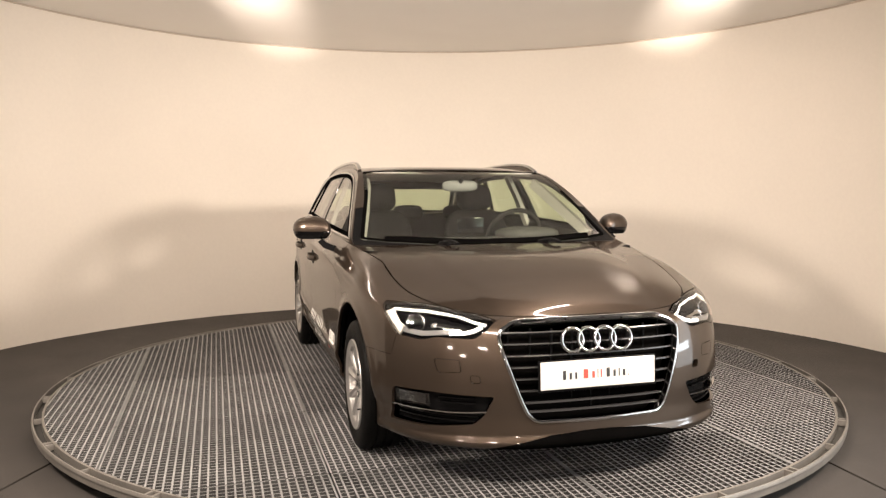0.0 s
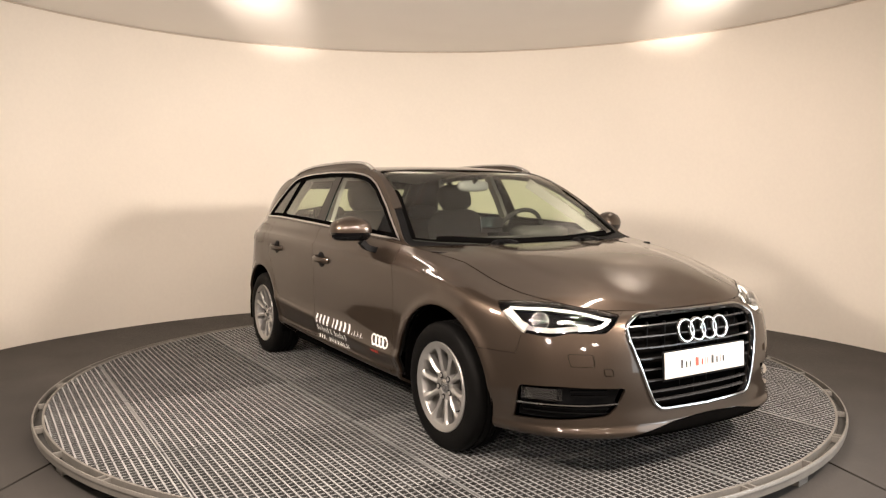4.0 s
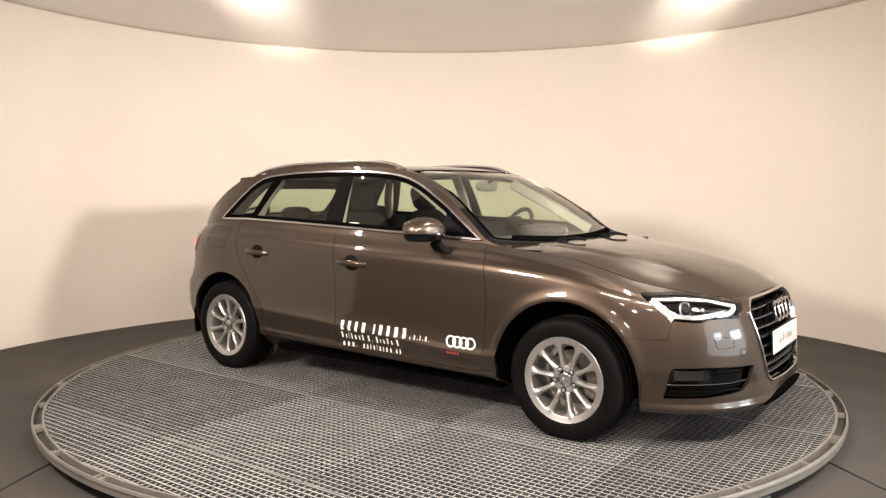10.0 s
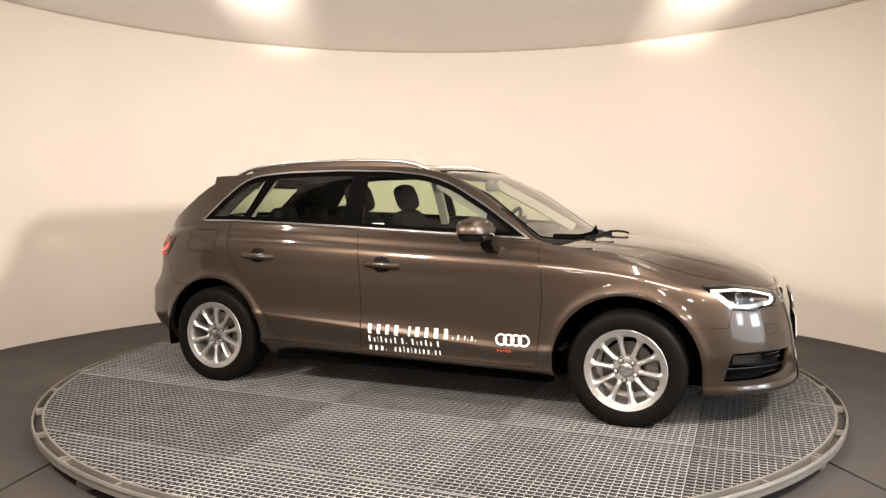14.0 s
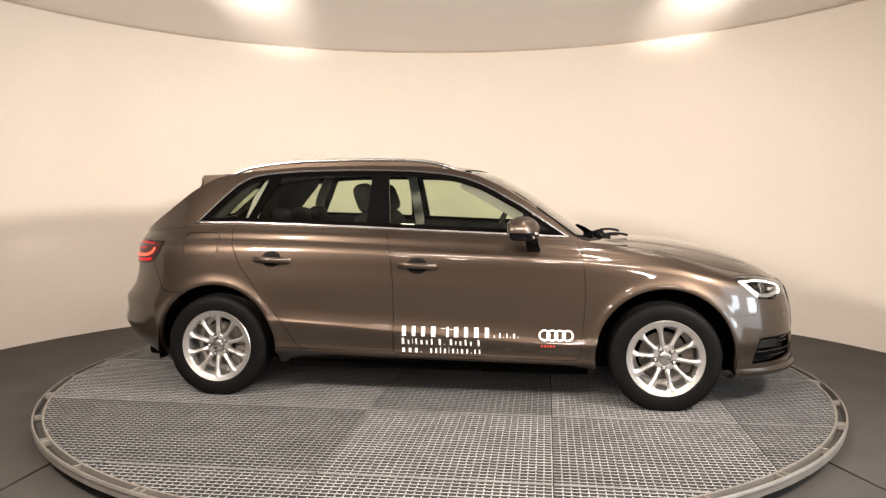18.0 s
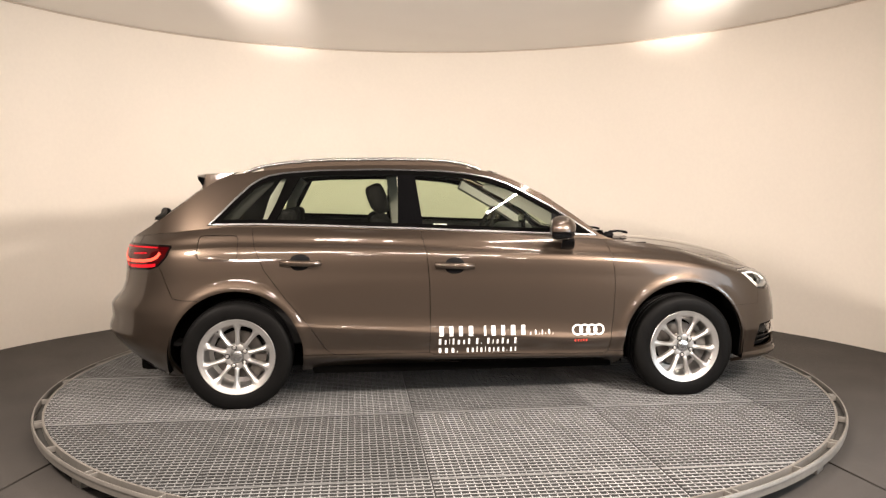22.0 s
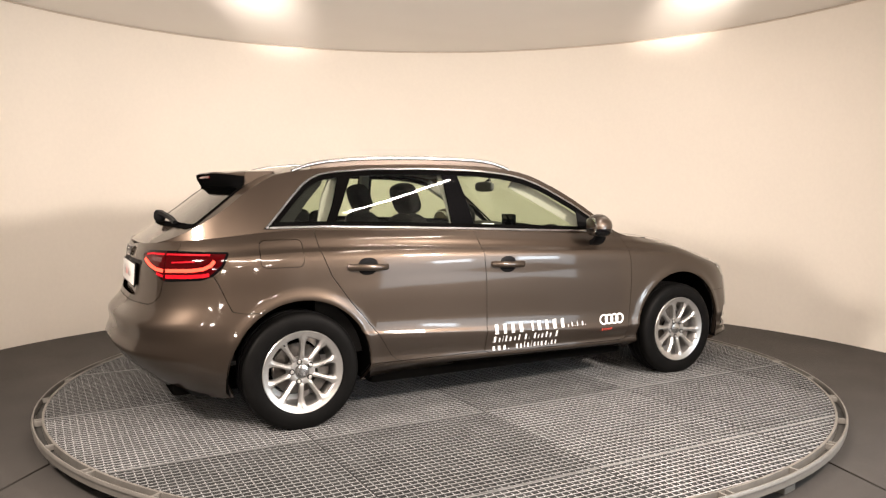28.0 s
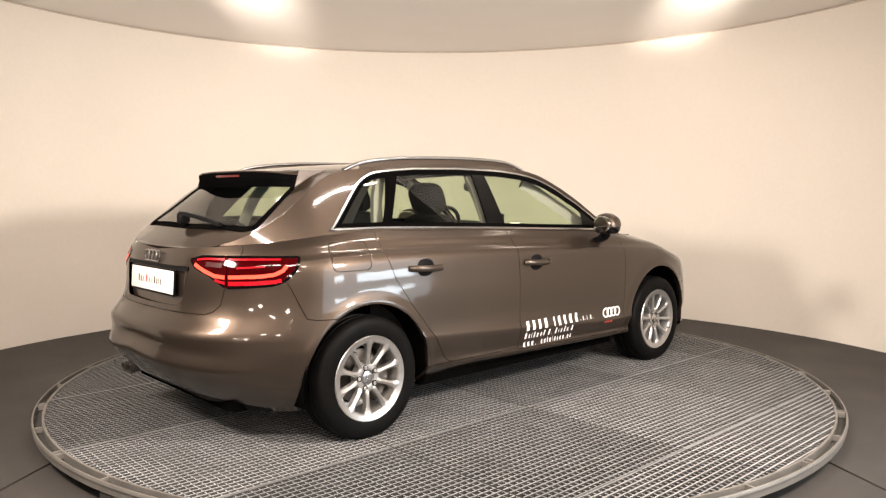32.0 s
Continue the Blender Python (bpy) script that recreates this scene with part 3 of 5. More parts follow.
def lower_body():
    cols = np.concatenate([np.linspace(-2.55, -1.3, 62)[:-1], np.linspace(-1.3, 1.3, 104)[:-1], np.linspace(1.3, 2.55, 70)])
    bm = flat_sheet([float(c) for c in cols], lower_levels)
    outlines = [ARCH_F, ARCH_R, HEADLIGHT, GRILLE, FOG, TAIL, FLAP, RECESS, WASHER, TOW, LIP, VALANCE]
    for o in outlines:
        cut(bm, [(min(2.6, max(-2.6, a)), b) for a, b in o])
    for cx, cz, r in ((1.314, .308, .383), (-1.318, .300, .372)):
        for grow in (.012, .03, .05, .075):
            cut(bm, [(a, b) for a, b in arch(cx, cz, r + grow, 32) if b > .1], False)
    for o in (DOOR_F, DOOR_R, BUMPER_F, SILL, BUMPER_R, HATCH):
        cut(bm, o)
    cut(bm, [(-2.005, .77), (-2.0, .94)], False)
    regions = [("arch", ARCH_F), ("arch", ARCH_R), ("headlight", HEADLIGHT), ("grille", GRILLE), ("fog", FOG),
               ("tail", TAIL),
               ("flap", FLAP), ("recess", RECESS), ("washer", WASHER), ("tow", TOW), ("lip", LIP), ("valance", VALANCE), ("front_bumper", BUMPER_F), ("sill", SILL), ("front_door", DOOR_F), ("rear_door", DOOR_R),
               ("rear_bumper", BUMPER_R), ("hatch", HATCH), ("fender", [(.5, 0), (.5, 1.3), (2.7, 1.3), (2.7, 0)])]
    # the inner half of the tail lamp sits on the hatch
    got = sort_faces(bm, regions, "quarter")
    got["tail_inner"] = [f for f in got["tail"] if f.calc_center_median().x < -2.002]
    got["tail"] = [f for f in got["tail"] if f.calc_center_median().x >= -2.002]
    return bm, got


LOWER, PANEL = lower_body()


def both(name, faces, surface, mat, label="", parent=CAR, left=True, **kw):
    """The same panel on the right and the left of the car."""
    d = skin_data(faces, surface, **kw)
    made = [hang(name, skin_mesh(name, [(d, False)], mat), parent, label)]
    if left:
        made.append(hang(name, skin_mesh(name, [(d, True)], mat), parent, label))
    return made


def whole(name, faces, surface, mat, label="", parent=CAR, **kw):
    """A panel that runs across the car's middle."""
    d = skin_data(faces, surface, seam=CENTRE, **kw)
    return hang(name, skin_mesh(name, [(d, False), (d, True)], mat), parent, label)


FENDERS = both("fender", PANEL["fender"], flank_right, PAINT, gap=.0011)
DOORS_F = both("front_door", PANEL["front_door"], flank_right, PAINT)
DOORS_R = both("rear_door", PANEL["rear_door"], flank_right, PAINT)
QUARTERS = both("rear_quarter", PANEL["quarter"], flank_right, PAINT)
SILLS = both("sill", PANEL["sill"], flank_right, PAINT)
FLAPS = [hang("fuel_flap", skin_mesh("fuel_flap", [(skin_data(PANEL["flap"], flank_right), False)], PAINT), QUARTERS[0])]
FRONT = whole("front_bumper", PANEL["front_bumper"], flank_right, PAINT, depth=.02, gap=.0008)
REAR = whole("rear_bumper", PANEL["rear_bumper"], flank_right, PAINT, depth=.02)
both("washer_cover", PANEL["washer"], flank_right, PAINT, parent=FRONT)
both("towing_eye_cover", PANEL["tow"], flank_right, PAINT, parent=FRONT, left=False)
whole("front_lip", PANEL["lip"], flank_right, LINING, "black plastic lip under the bumper", parent=FRONT, gap=0, depth=.02)
whole("rear_valance", PANEL["valance"], flank_right, BLACK, "black plastic valance", parent=REAR, gap=0, depth=.02)
GATE = whole("tailgate", PANEL["hatch"], flank_right, PAINT)


def hull():
    """Dark lining behind the gaps between the panels."""
    keep = [f for n in ("fender", "front_door", "rear_door", "quarter", "sill", "flap", "front_bumper", "rear_bumper", "hatch", "tail", "tail_inner", "recess", "washer", "tow") for f in PANEL[n]]
    d = skin_data(keep, flank_right, gap=.004, depth=0, sink=.03, seam=CENTRE)
    hang("inner_shell", skin_mesh("inner_shell", [(d, False), (d, True)], DARK), CAR, "dark inner body shell")


hull()

# greenhouse sides
DLO = [(-1.488, 1.034), (-1.44, 1.08), (-1.334, 1.192), (-1.25, 1.272), (-1.20, 1.304), (-1.146, 1.327), (-1.08, 1.340), (-1.01, 1.348), (-.84, 1.360), (-.5, 1.367),
       (-.16, 1.360), (.012, 1.345), (.10, 1.332), (.181, 1.313), (.27, 1.281), (.349, 1.243), (.513, 1.152), (.674, 1.046), (.80, .963),
       (.341, .982), (.012, .995), (-.319, 1.009), (-.816, 1.026), (-1.182, 1.036)]


def cabin_sides():
    def levels(x):
        a, b = float(belt_z(x)), float(ROOF_EDGE(x))
        b = max(b, a + .004)
        return [a + (b - a) * k / 14 for k in range(15)]
    bm = flat_sheet([float(c) for c in np.linspace(-1.93, .90, 90)], levels)
    inner = [(a, b - (.020 if k > 18 else 0)) for k, (a, b) in enumerate(shrink(DLO, .036))]
    cut(bm, DLO)
    cut(bm, inner)
    panes = [("front_window", [(-.245, .9), (-.262, 1.1), (-.302, 1.42), (1.2, 1.42), (1.2, .9)]),
             ("rear_window", [(-1.135, .9), (-1.110, 1.04), (-.940, 1.36), (-.93, 1.42), (-.392, 1.42), (-.405, .9)]),
             ("quarter_window", [(-1.60, .9), (-1.60, 1.42), (-.998, 1.42), (-1.10, 1.16), (-1.19, .98), (-1.2, .9)])]
    for _, p in panes:
        cut(bm, p)
    got = sort_faces(bm, [("frame", [(-2.5, .5), (-2.5, 2), (2, 2), (2, .5)])], "none")
    frame_faces, seal, sorted_panes = [], [], {n: [] for n, _ in panes}
    pillar = []
    for f in got["frame"]:
        c = f.calc_center_median()
        if not within(DLO, c.x, c.y):
            frame_faces.append(f)
        elif not within(inner, c.x, c.y):
            seal.append(f)
        else:
            for n, p in panes:
                if within(p, c.x, c.y):
                    sorted_panes[n].append(f)
                    break
            else:
                pillar.append(f)
    both("pillar_frame", frame_faces, cabin_right, PAINT, gap=0, depth=.018)
    both("window_seal", seal, cabin_right, BLACK, "black rubber window seal", gap=0, depth=.01, sink=.002)
    post = [f for f in pillar if f.calc_center_median().x > -.7]
    strut = [f for f in pillar if f.calc_center_median().x <= -.7]
    both("door_pillar", post, cabin_right, GLOSS, "gloss black door pillar", gap=.001, depth=.012, sink=.001)
    both("window_divider", strut, cabin_right, LINING, "dark window divider", gap=.0, depth=.012, sink=.0)
    for n, mat, owners in (("front_window", PANE, DOORS_F), ("rear_window", PANE, DOORS_R), ("quarter_window", PANE_REAR, QUARTERS)):
        d = skin_data(sorted_panes[n], cabin_right, gap=0, depth=0, sink=.005)
        for flip, owner in zip((False, True), owners):
            ob = hang("window_glass", skin_mesh("window_glass", [(d, flip)], mat), owner, "green-tinted window glass")
            ob.visible_shadow = False
    # bright trim round the side windows
    fine = []
    for a, b in zip(DLO, DLO[1:] + DLO[:1]):
        k = max(1, int(math.dist(a, b) / .05))
        fine += [(a[0] + (b[0] - a[0]) * i / k, a[1] + (b[1] - a[1]) * i / k) for i in range(k)]
    seal_P, seal_N = normals(cabin_right, np.array(shrink(fine, .024)))
    P, N = normals(cabin_right, np.array(shrink(fine, .007)))
    for flip in (1, -1):
        bm2 = bmesh.new()
        s = np.array([1, flip, 1])
        sweep(bm2, P * s, [(-.0065, -.003), (-.0055, .004), (.0055, .004), (.0065, -.003)], True, N * s)
        part("window_trim", bm2, SATIN, CAR, "bright aluminium window trim", 50)
        bm2 = bmesh.new()
        sweep(bm2, seal_P * s, [(-.012, -.003), (-.012, .0012), (.012, .0012), (.012, -.003)], True, seal_N * s)
        part("window_gasket", bm2, LINING, CAR, "black rubber gasket inside the window trim", 50)
    bm.free()


cabin_sides()

# roof, windscreen and rear window
SCREEN = rounded([(.155, -.598), (.205, -.40), (.225, 0), (.205, .40), (.155, .598), (.50, .655), (.835, .745), (.90, .60), (.945, .35), (.958, 0), (.945, -.35), (.90, -.60), (.835, -.745), (.50, -.655)], .03)
REARGLASS = rounded([(-1.44, -.50), (-1.45, 0), (-1.44, .50), (-1.47, .534), (-1.56, .557), (-1.70, .585), (-1.80, .612), (-1.835, .55), (-1.868, .25), (-1.88, 0), (-1.868, -.25), (-1.835, -.55), (-1.80, -.612), (-1.70, -.585), (-1.56, -.557), (-1.47, -.534)], .015)
GATE_TOP = [(-1.40, -.8), (-1.40, .8), (-2.2, .8), (-2.2, -.8)]
GATE_EDGE = [(-1.40, -.47), (-1.395, 0), (-1.40, .47), (-1.455, .543), (-1.56, .568), (-1.70, .597), (-1.81, .626), (-1.93, .64), (-2.2, .64), (-2.2, -.64), (-1.93, -.64), (-1.81, -.626), (-1.70, -.597), (-1.56, -.568), (-1.455, -.543)]


def greenhouse_top():
    def levels(x):
        w = float(cabin(x, max(float(ROOF_EDGE(x)), float(belt_z(x)))))
        return [w * math.sin(math.pi / 2 * k / 15) for k in range(-15, 16)]
    cols = np.concatenate([np.linspace(-2.012, -1.40, 30)[:-1], np.linspace(-1.40, .1, 36)[:-1], np.linspace(.1, 1.11, 50)])
    bm = flat_sheet([float(c) for c in cols], levels)
    for o in (SCREEN, REARGLASS, GATE_EDGE):
        cut(bm, o)
    got = sort_faces(bm, [("screen", SCREEN), ("rear", REARGLASS), ("gate", GATE_EDGE), ("cowl", [(.6, -1), (.6, 1), (1.3, 1), (1.3, -1)])], "roof")
    skin = lambda n, name, mat, parent, label="", **kw: hang(name, skin_mesh(name, [(skin_data(got[n], roof_top, **kw), False)], mat), parent, label)
    roof_ob = skin("roof", "roof", PAINT, CAR, gap=.0, depth=.02)
    skin("gate", "tailgate_frame", PAINT, GATE, depth=.02)
    skin("cowl", "cowl", BLACK, CAR, "black plastic cowl below the windscreen", gap=0, depth=.01, sink=.004)
    for n, name, mat, parent, label in (("screen", "windscreen", PANE, CAR, "green-tinted windscreen"), ("rear", "rear_glass", PANE_REAR, GATE, "dark green-tinted rear window")):
        ob = skin(n, name, mat, parent, label, gap=0, depth=0, sink=.002)
        ob.visible_shadow = False
    # black border printed round both panes
    for n, o, wide, parent in (("screen", SCREEN, .022, CAR), ("rear", REARGLASS, .040, GATE)):
        edge = [(a, b) for a, b in o]
        P, N = normals(roof_top, np.array(shrink(edge, wide / 2)))
        bm2 = bmesh.new()
        sweep(bm2, P + N * .0008, [(-wide / 2, -.001), (-wide / 2, .001), (wide / 2, .001), (wide / 2, -.001)], True, N)
        part("pane_border", bm2, LINING, parent, "black border of the pane", 50)
    # headliner
    d = skin_data([f for f in got["roof"] if abs(f.calc_center_median().y) < .57 and -1.4 < f.calc_center_median().x < .2], roof_top, gap=0, depth=0, sink=.03)
    hang("headliner", skin_mesh("headliner", [(d, False)], GREYTRIM), roof_ob, "pale grey cloth headliner")
    bm.free()
    return roof_ob


ROOF = greenhouse_top()


def bonnet():
    def levels(x):
        w = float(belt_y(x))
        return [w * math.sin(math.pi / 2 * k / 15) for k in range(-15, 16)]
    bm = flat_sheet([float(c) for c in np.concatenate([np.linspace(.87, 1.9, 40)[:-1], np.linspace(1.9, 2.043, 16)])], levels)
    rear = [(.885, -.9), (.885, -.76), (.945, -.62), (1.020, -.4), (1.055, -.2), (1.065, 0), (1.055, .2), (1.020, .4), (.945, .62), (.885, .76), (.885, .9)]
    cut(bm, rear, False)
    got = sort_faces(bm, [("behind", rear + [(.5, .9), (.5, -.9)])], "bonnet")
    d = skin_data(got["bonnet"], hood_top, gap=.0025, depth=.018)
    ob = hang("bonnet", skin_mesh("bonnet", [(d, False)], PAINT), CAR)
    bm.free()
    return ob


BONNET = bonnet()


# ---- wheels ----
def tyre_mesh():
    bm = bmesh.new()
    half = [(.203, -.082), (.2125, -.094), (.230, -.101), (.262, -.1035), (.285, -.100), (.298, -.094), (.3065, -.084), (.310, -.070)]
    prof = half + [(.311, -.045), (.303, -.043), (.303, -.035), (.3115, -.033), (.312, -.012), (.304, -.010), (.304, -.002)]
    prof = prof + [(r, -y) for r, y in prof[::-1]]
    lathe(bm, prof, "y", 72)
    for v in bm.verts:
        v.co.z = max(v.co.z, -HUB - .003)
    return bm_mesh("tyre", bm, RUBBER, 35)


def rim_mesh():
    """The rim's barrel and flat outer ring, and the dished hub."""
    bm = bmesh.new()
    lathe(bm, [(.150, .06), (.186, .05), (.190, -.05), (.199, -.078), (.2145, -.092), (.2165, -.099), (.213, -.103), (.206, -.1005),
               (.190, -.096), (.183, -.094), (.180, -.089), (.1775, -.045), (.176, .05), (.150, .055)], "y", 72, closed=True)
    lathe(bm, [(.0005, -.060), (.036, -.060), (.040, -.073), (.060, -.077), (.069, -.074), (.074, -.064), (.074, -.03), (.0005, -.03)], "y", 40)
    return bm_mesh("rim", bm, ALLOY, 45)


def spoke_mesh():
    """One straight spoke with a raised spine, slim in the middle and flared into the ring."""
    bm = bmesh.new()
    rows = []
    for r, w, y, ridge in ((.050, .0190, -.070, 0), (.066, .0150, -.077, .003), (.082, .0122, -.081, .005), (.105, .0108, -.084, .006), (.130, .0112, -.087, .006),
                           (.150, .0128, -.090, .005), (.164, .0160, -.092, .004), (.174, .0210, -.094, .003), (.182, .0290, -.0955, .002), (.190, .0370, -.097, .001), (.198, .0390, -.098, 0)):
        rows.append([bm.verts.new((r, y + d, u * w)) for u, d in ((-1, .034), (-1, .008), (-.72, .003), (.1, -ridge * .5), (.72, .002), (1, .007), (1, .034))])
    for p, q in zip(rows, rows[1:]):
        for i in range(7):
            bm.faces.new((p[i], p[(i + 1) % 7], q[(i + 1) % 7], q[i]))
    return bm_mesh("spoke", bm, ALLOY, 30)


SPIN = (radians(20), radians(7))


def wheels():
    tyre, rim, spoke = tyre_mesh(), rim_mesh(), spoke_mesh()
    bm = bmesh.new()
    lathe(bm, [(.0005, -.076), (.026, -.076), (.033, -.073), (.035, -.05)], "y", 28)
    cap = bm_mesh("centre_cap", bm, SATIN, 40)
    bm = bmesh.new()
    lathe(bm, [(.0005, -.064), (.006, -.064), (.0075, -.067), (.0098, -.066), (.011, -.045)], "y", 10)
    bolt = bm_mesh("wheel_bolt", bm, ALLOY)
    # black disc on the hub face, painted shade of the hollow round a bolt
    bm = bmesh.new()
    lathe(bm, [(.0005, -.0768), (.0130, -.0768), (.0148, -.0778), (.0155, -.06)], "y", 18)
    recess = bm_mesh("bolt_recess", bm, BLACK, 40)
    bm = bmesh.new()
    for k in range(4):
        lathe(bm, [(.0052, -.0008), (.0072, -.0008), (.0072, .001), (.0052, .001)], "y", 16, (-.0145 + .0097 * k, -.0765, 0), True)
    badge = bm_mesh("cap_badge", bm, CHROME)
    bm = bmesh.new()
    lathe(bm, [(.05, -.012), (.134, -.012), (.136, -.004), (.134, .006), (.05, .006)], "y", 48, closed=True)
    disc = bm_mesh("brake_disc", bm, DISC, 40)
    bm = bmesh.new()
    path = [(.13 * math.cos(a), 0, .13 * math.sin(a)) for a in [-.55 + .1 * i for i in range(12)]]
    sweep(bm, path, [(-.034, -.03), (-.034, .03), (.03, .03), (.03, -.03)], ups=[Vector(q).normalized() for q in path])
    caliper = bm_mesh("brake_caliper", bm, DISC, 40)
    bm = bmesh.new()
    lathe(bm, [(.0005, -.112), (.003, -.112), (.004, -.09)], "y", 8, (.178, 0, 0))
    valve = bm_mesh("valve", bm, BLACK)
    for x, y in WHEELS:
        for side in (-1, 1):
            m = Matrix.Translation((x, side * y, HUB)) @ Matrix.Rotation(0 if side < 0 else math.pi, 4, "Z")
            ob = hang("wheel", rim, CAR, "silver ten-spoke alloy wheel", m @ Matrix.Rotation(SPIN[x > 0], 4, "Y"))
            hang("tyre", tyre, ob, "black road tyre", m=Matrix.Rotation(-SPIN[x > 0], 4, "Y"))
            for k in range(10):
                hang("spoke", spoke, ob, m=Matrix.Rotation(2 * math.pi * k / 10, 4, "Y"))
            hang("centre_cap", cap, ob)
            hang("cap_badge", badge, ob)
            hang("brake_disc", disc, ob, m=Matrix.Translation((0, .02, 0)))
            hang("brake_caliper", caliper, ob, m=Matrix.Rotation(radians(-10 + (7 if x > 0 else 20)), 4, "Y"))
            hang("valve", valve, ob, m=Matrix.Rotation(radians(216 if x < 0 else 20), 4, "Y"))
            for k in range(5):
                hang("bolt_recess", recess, ob, "black disc for the shade in a bolt recess", Matrix.Translation((.054 * math.sin(2.0 * math.pi * (k + .5) / 5), 0, .054 * math.cos(2.0 * math.pi * (k + .5) / 5))))
                hang("wheel_bolt", bolt, ob, m=Matrix.Translation((.054 * math.sin(2.0 * math.pi * (k + .5) / 5), -.014, .054 * math.cos(2.0 * math.pi * (k + .5) / 5))))
            # wheelhouse
            bm = bmesh.new()
            r = .392 if x > 0 else .381
            cz, cx = (.308, 1.314) if x > 0 else (.300, -1.318)
            ring = []
            for k in range(33):
                a = radians(-14 + 208 * k / 32)
                ring.append([bm.verts.new((cx + r * math.cos(a), side * v, cz + r * math.sin(a))) for v in (.845, .55)])
            for p, q in zip(ring, ring[1:]):
                bm.faces.new((p[0], p[1], q[1], q[0]))
            bm.faces.new([p[1] for p in ring])
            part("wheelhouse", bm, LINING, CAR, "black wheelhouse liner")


wheels()


def underside():
    bm = bmesh.new()
    box(bm, (-1.92, -.56, .17), (2.0, .56, .34), .03)
    box(bm, (-.90, -.76, .165), (.90, .76, .24), .02)
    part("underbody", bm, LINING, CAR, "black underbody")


underside()


# ---- fittings ----
def on_flank(S, z, off=0.0):
    P, N = normals(flank_right, np.array([(S, z)], float))
    return Vector(P[0] + N[0] * off), Vector(N[0])


def follow(pts, off=0.0, step=.02):
    """Points on the lower body's skin along a line of (S, z), with their normals."""
    fine = []
    for a, b in zip(pts, pts[1:]):
        k = max(1, int(math.dist(a, b) / step))
        fine += [(a[0] + (b[0] - a[0]) * i / k, a[1] + (b[1] - a[1]) * i / k) for i in range(k)]
    fine.append(pts[-1])
    P, N = normals(flank_right, np.array(fine, float))
    return P + N * off, N


FLIP = np.array([1, -1, 1])


def torus(bm, R, r, m, seg=32, n=8):
    rings = []
    for k in range(seg):
        a = 2 * math.pi * k / seg
        rings.append([bm.verts.new(m @ Vector(((R + r * math.cos(2 * math.pi * i / n)) * math.cos(a), (R + r * math.cos(2 * math.pi * i / n)) * math.sin(a), r * math.sin(2 * math.pi * i / n)))) for i in range(n)])
    for k in range(seg):
        p, q = rings[k], rings[(k + 1) % seg]
        for i in range(n):
            bm.faces.new((p[i], p[(i + 1) % n], q[(i + 1) % n], q[i]))


SOFTGLOW = material("frosted_lamp_block", (.62, .59, .53), .5, emit=(1.0, .9, .75), power=.06)


def head_lamps():
    faces = PANEL["headlight"]
    back = skin_data(faces, flank_right, gap=.004, depth=-.045, sink=.055)
    cover = skin_data(faces, flank_right, gap=.0015, depth=.012)
    for flip in (False, True):
        s = FLIP if flip else np.ones(3)
        unit = hang("headlight", skin_mesh("headlight", [(back, flip)], BLACK), CAR, "lit headlight behind a clear cover")
        ob = hang("lamp_cover", skin_mesh("lamp_cover", [(cover, flip)], LENS), unit, "clear lamp cover")
        ob.visible_shadow = False
        # the light strip: along the top, and a hook at the inner end
        for name, pts, wide, thick, mat in (
                ("light_strip", [(1.725, .741), (1.85, .740), (1.97, .727), (2.125, .696)], .0034, .005, DRL),
                ("light_strip", [(2.118, .688), (2.098, .668), (2.066, .656), (2.01, .652)], .0075, .005, DRL),
                ("outer_reflector", [(1.722, .732), (1.748, .700), (1.782, .662), (1.812, .648)], .021, .006, SOFTGLOW)):
            P, N = follow(pts, -.022)
            bm = bmesh.new()
            sweep(bm, P * s, [(-wide, -thick), (-wide, thick), (wide, thick), (wide, -thick)], False, N * s)
            part(name, bm, mat, unit, "glowing white light strip", 40)
        # chrome shelf under the projector
        P, N = follow([(1.80, .655), (1.90, .645), (1.98, .655), (2.05, .664)], -.03)
        bm = bmesh.new()
        sweep(bm, P * s, [(-.010, -.012), (-.010, .012), (.010, .012), (.010, -.012)], False, N * s)
        part("reflector", bm, REFLECTOR, unit, "silver lamp reflector", 40)
        # projector lens in a bright ring
        c, n = on_flank(1.865, .690, -.03)
        if flip:
            c, n = Vector(np.array(c) * FLIP), Vector(np.array(n) * FLIP)
        m = Matrix.Translation(c) @ (n * .6 + Vector((.75, 0, 0))).to_track_quat("Z", "Y").to_matrix().to_4x4()
        bm = bmesh.new()
        torus(bm, .036, .004, m)
        part("projector_ring", bm, CHROME, unit, "bright ring round the lens", 60)
        bm = bmesh.new()
        r = bmesh.ops.create_uvsphere(bm, u_segments=24, v_segments=12, radius=.034, matrix=m @ Matrix.Diagonal((1, 1, .55, 1)))
        part("projector_lens", bm, GLOSS, unit, "dark glass projector lens", 60)
        P, N = follow([(1.93, .700), (2.0, .692), (2.07, .681)], -.032)
        bm = bmesh.new()
        sweep(bm, P * s, [(-.006, -.006), (-.006, .006), (.006, .006), (.006, -.006)], False, N * s)
        part("reflector_bar", bm, CHROME, unit, "chrome bar in the lamp", 40)
        bm = bmesh.new()
        for z in (.687, .70):
            c2, n2 = on_flank(1.945, z, -.032)
            blob(bm, np.array(c2) * s, (.012, .014, .007), .8, 12, 8)
        part("indicator_bulb", bm, REFLECTOR, unit, smooth=60)


head_lamps()


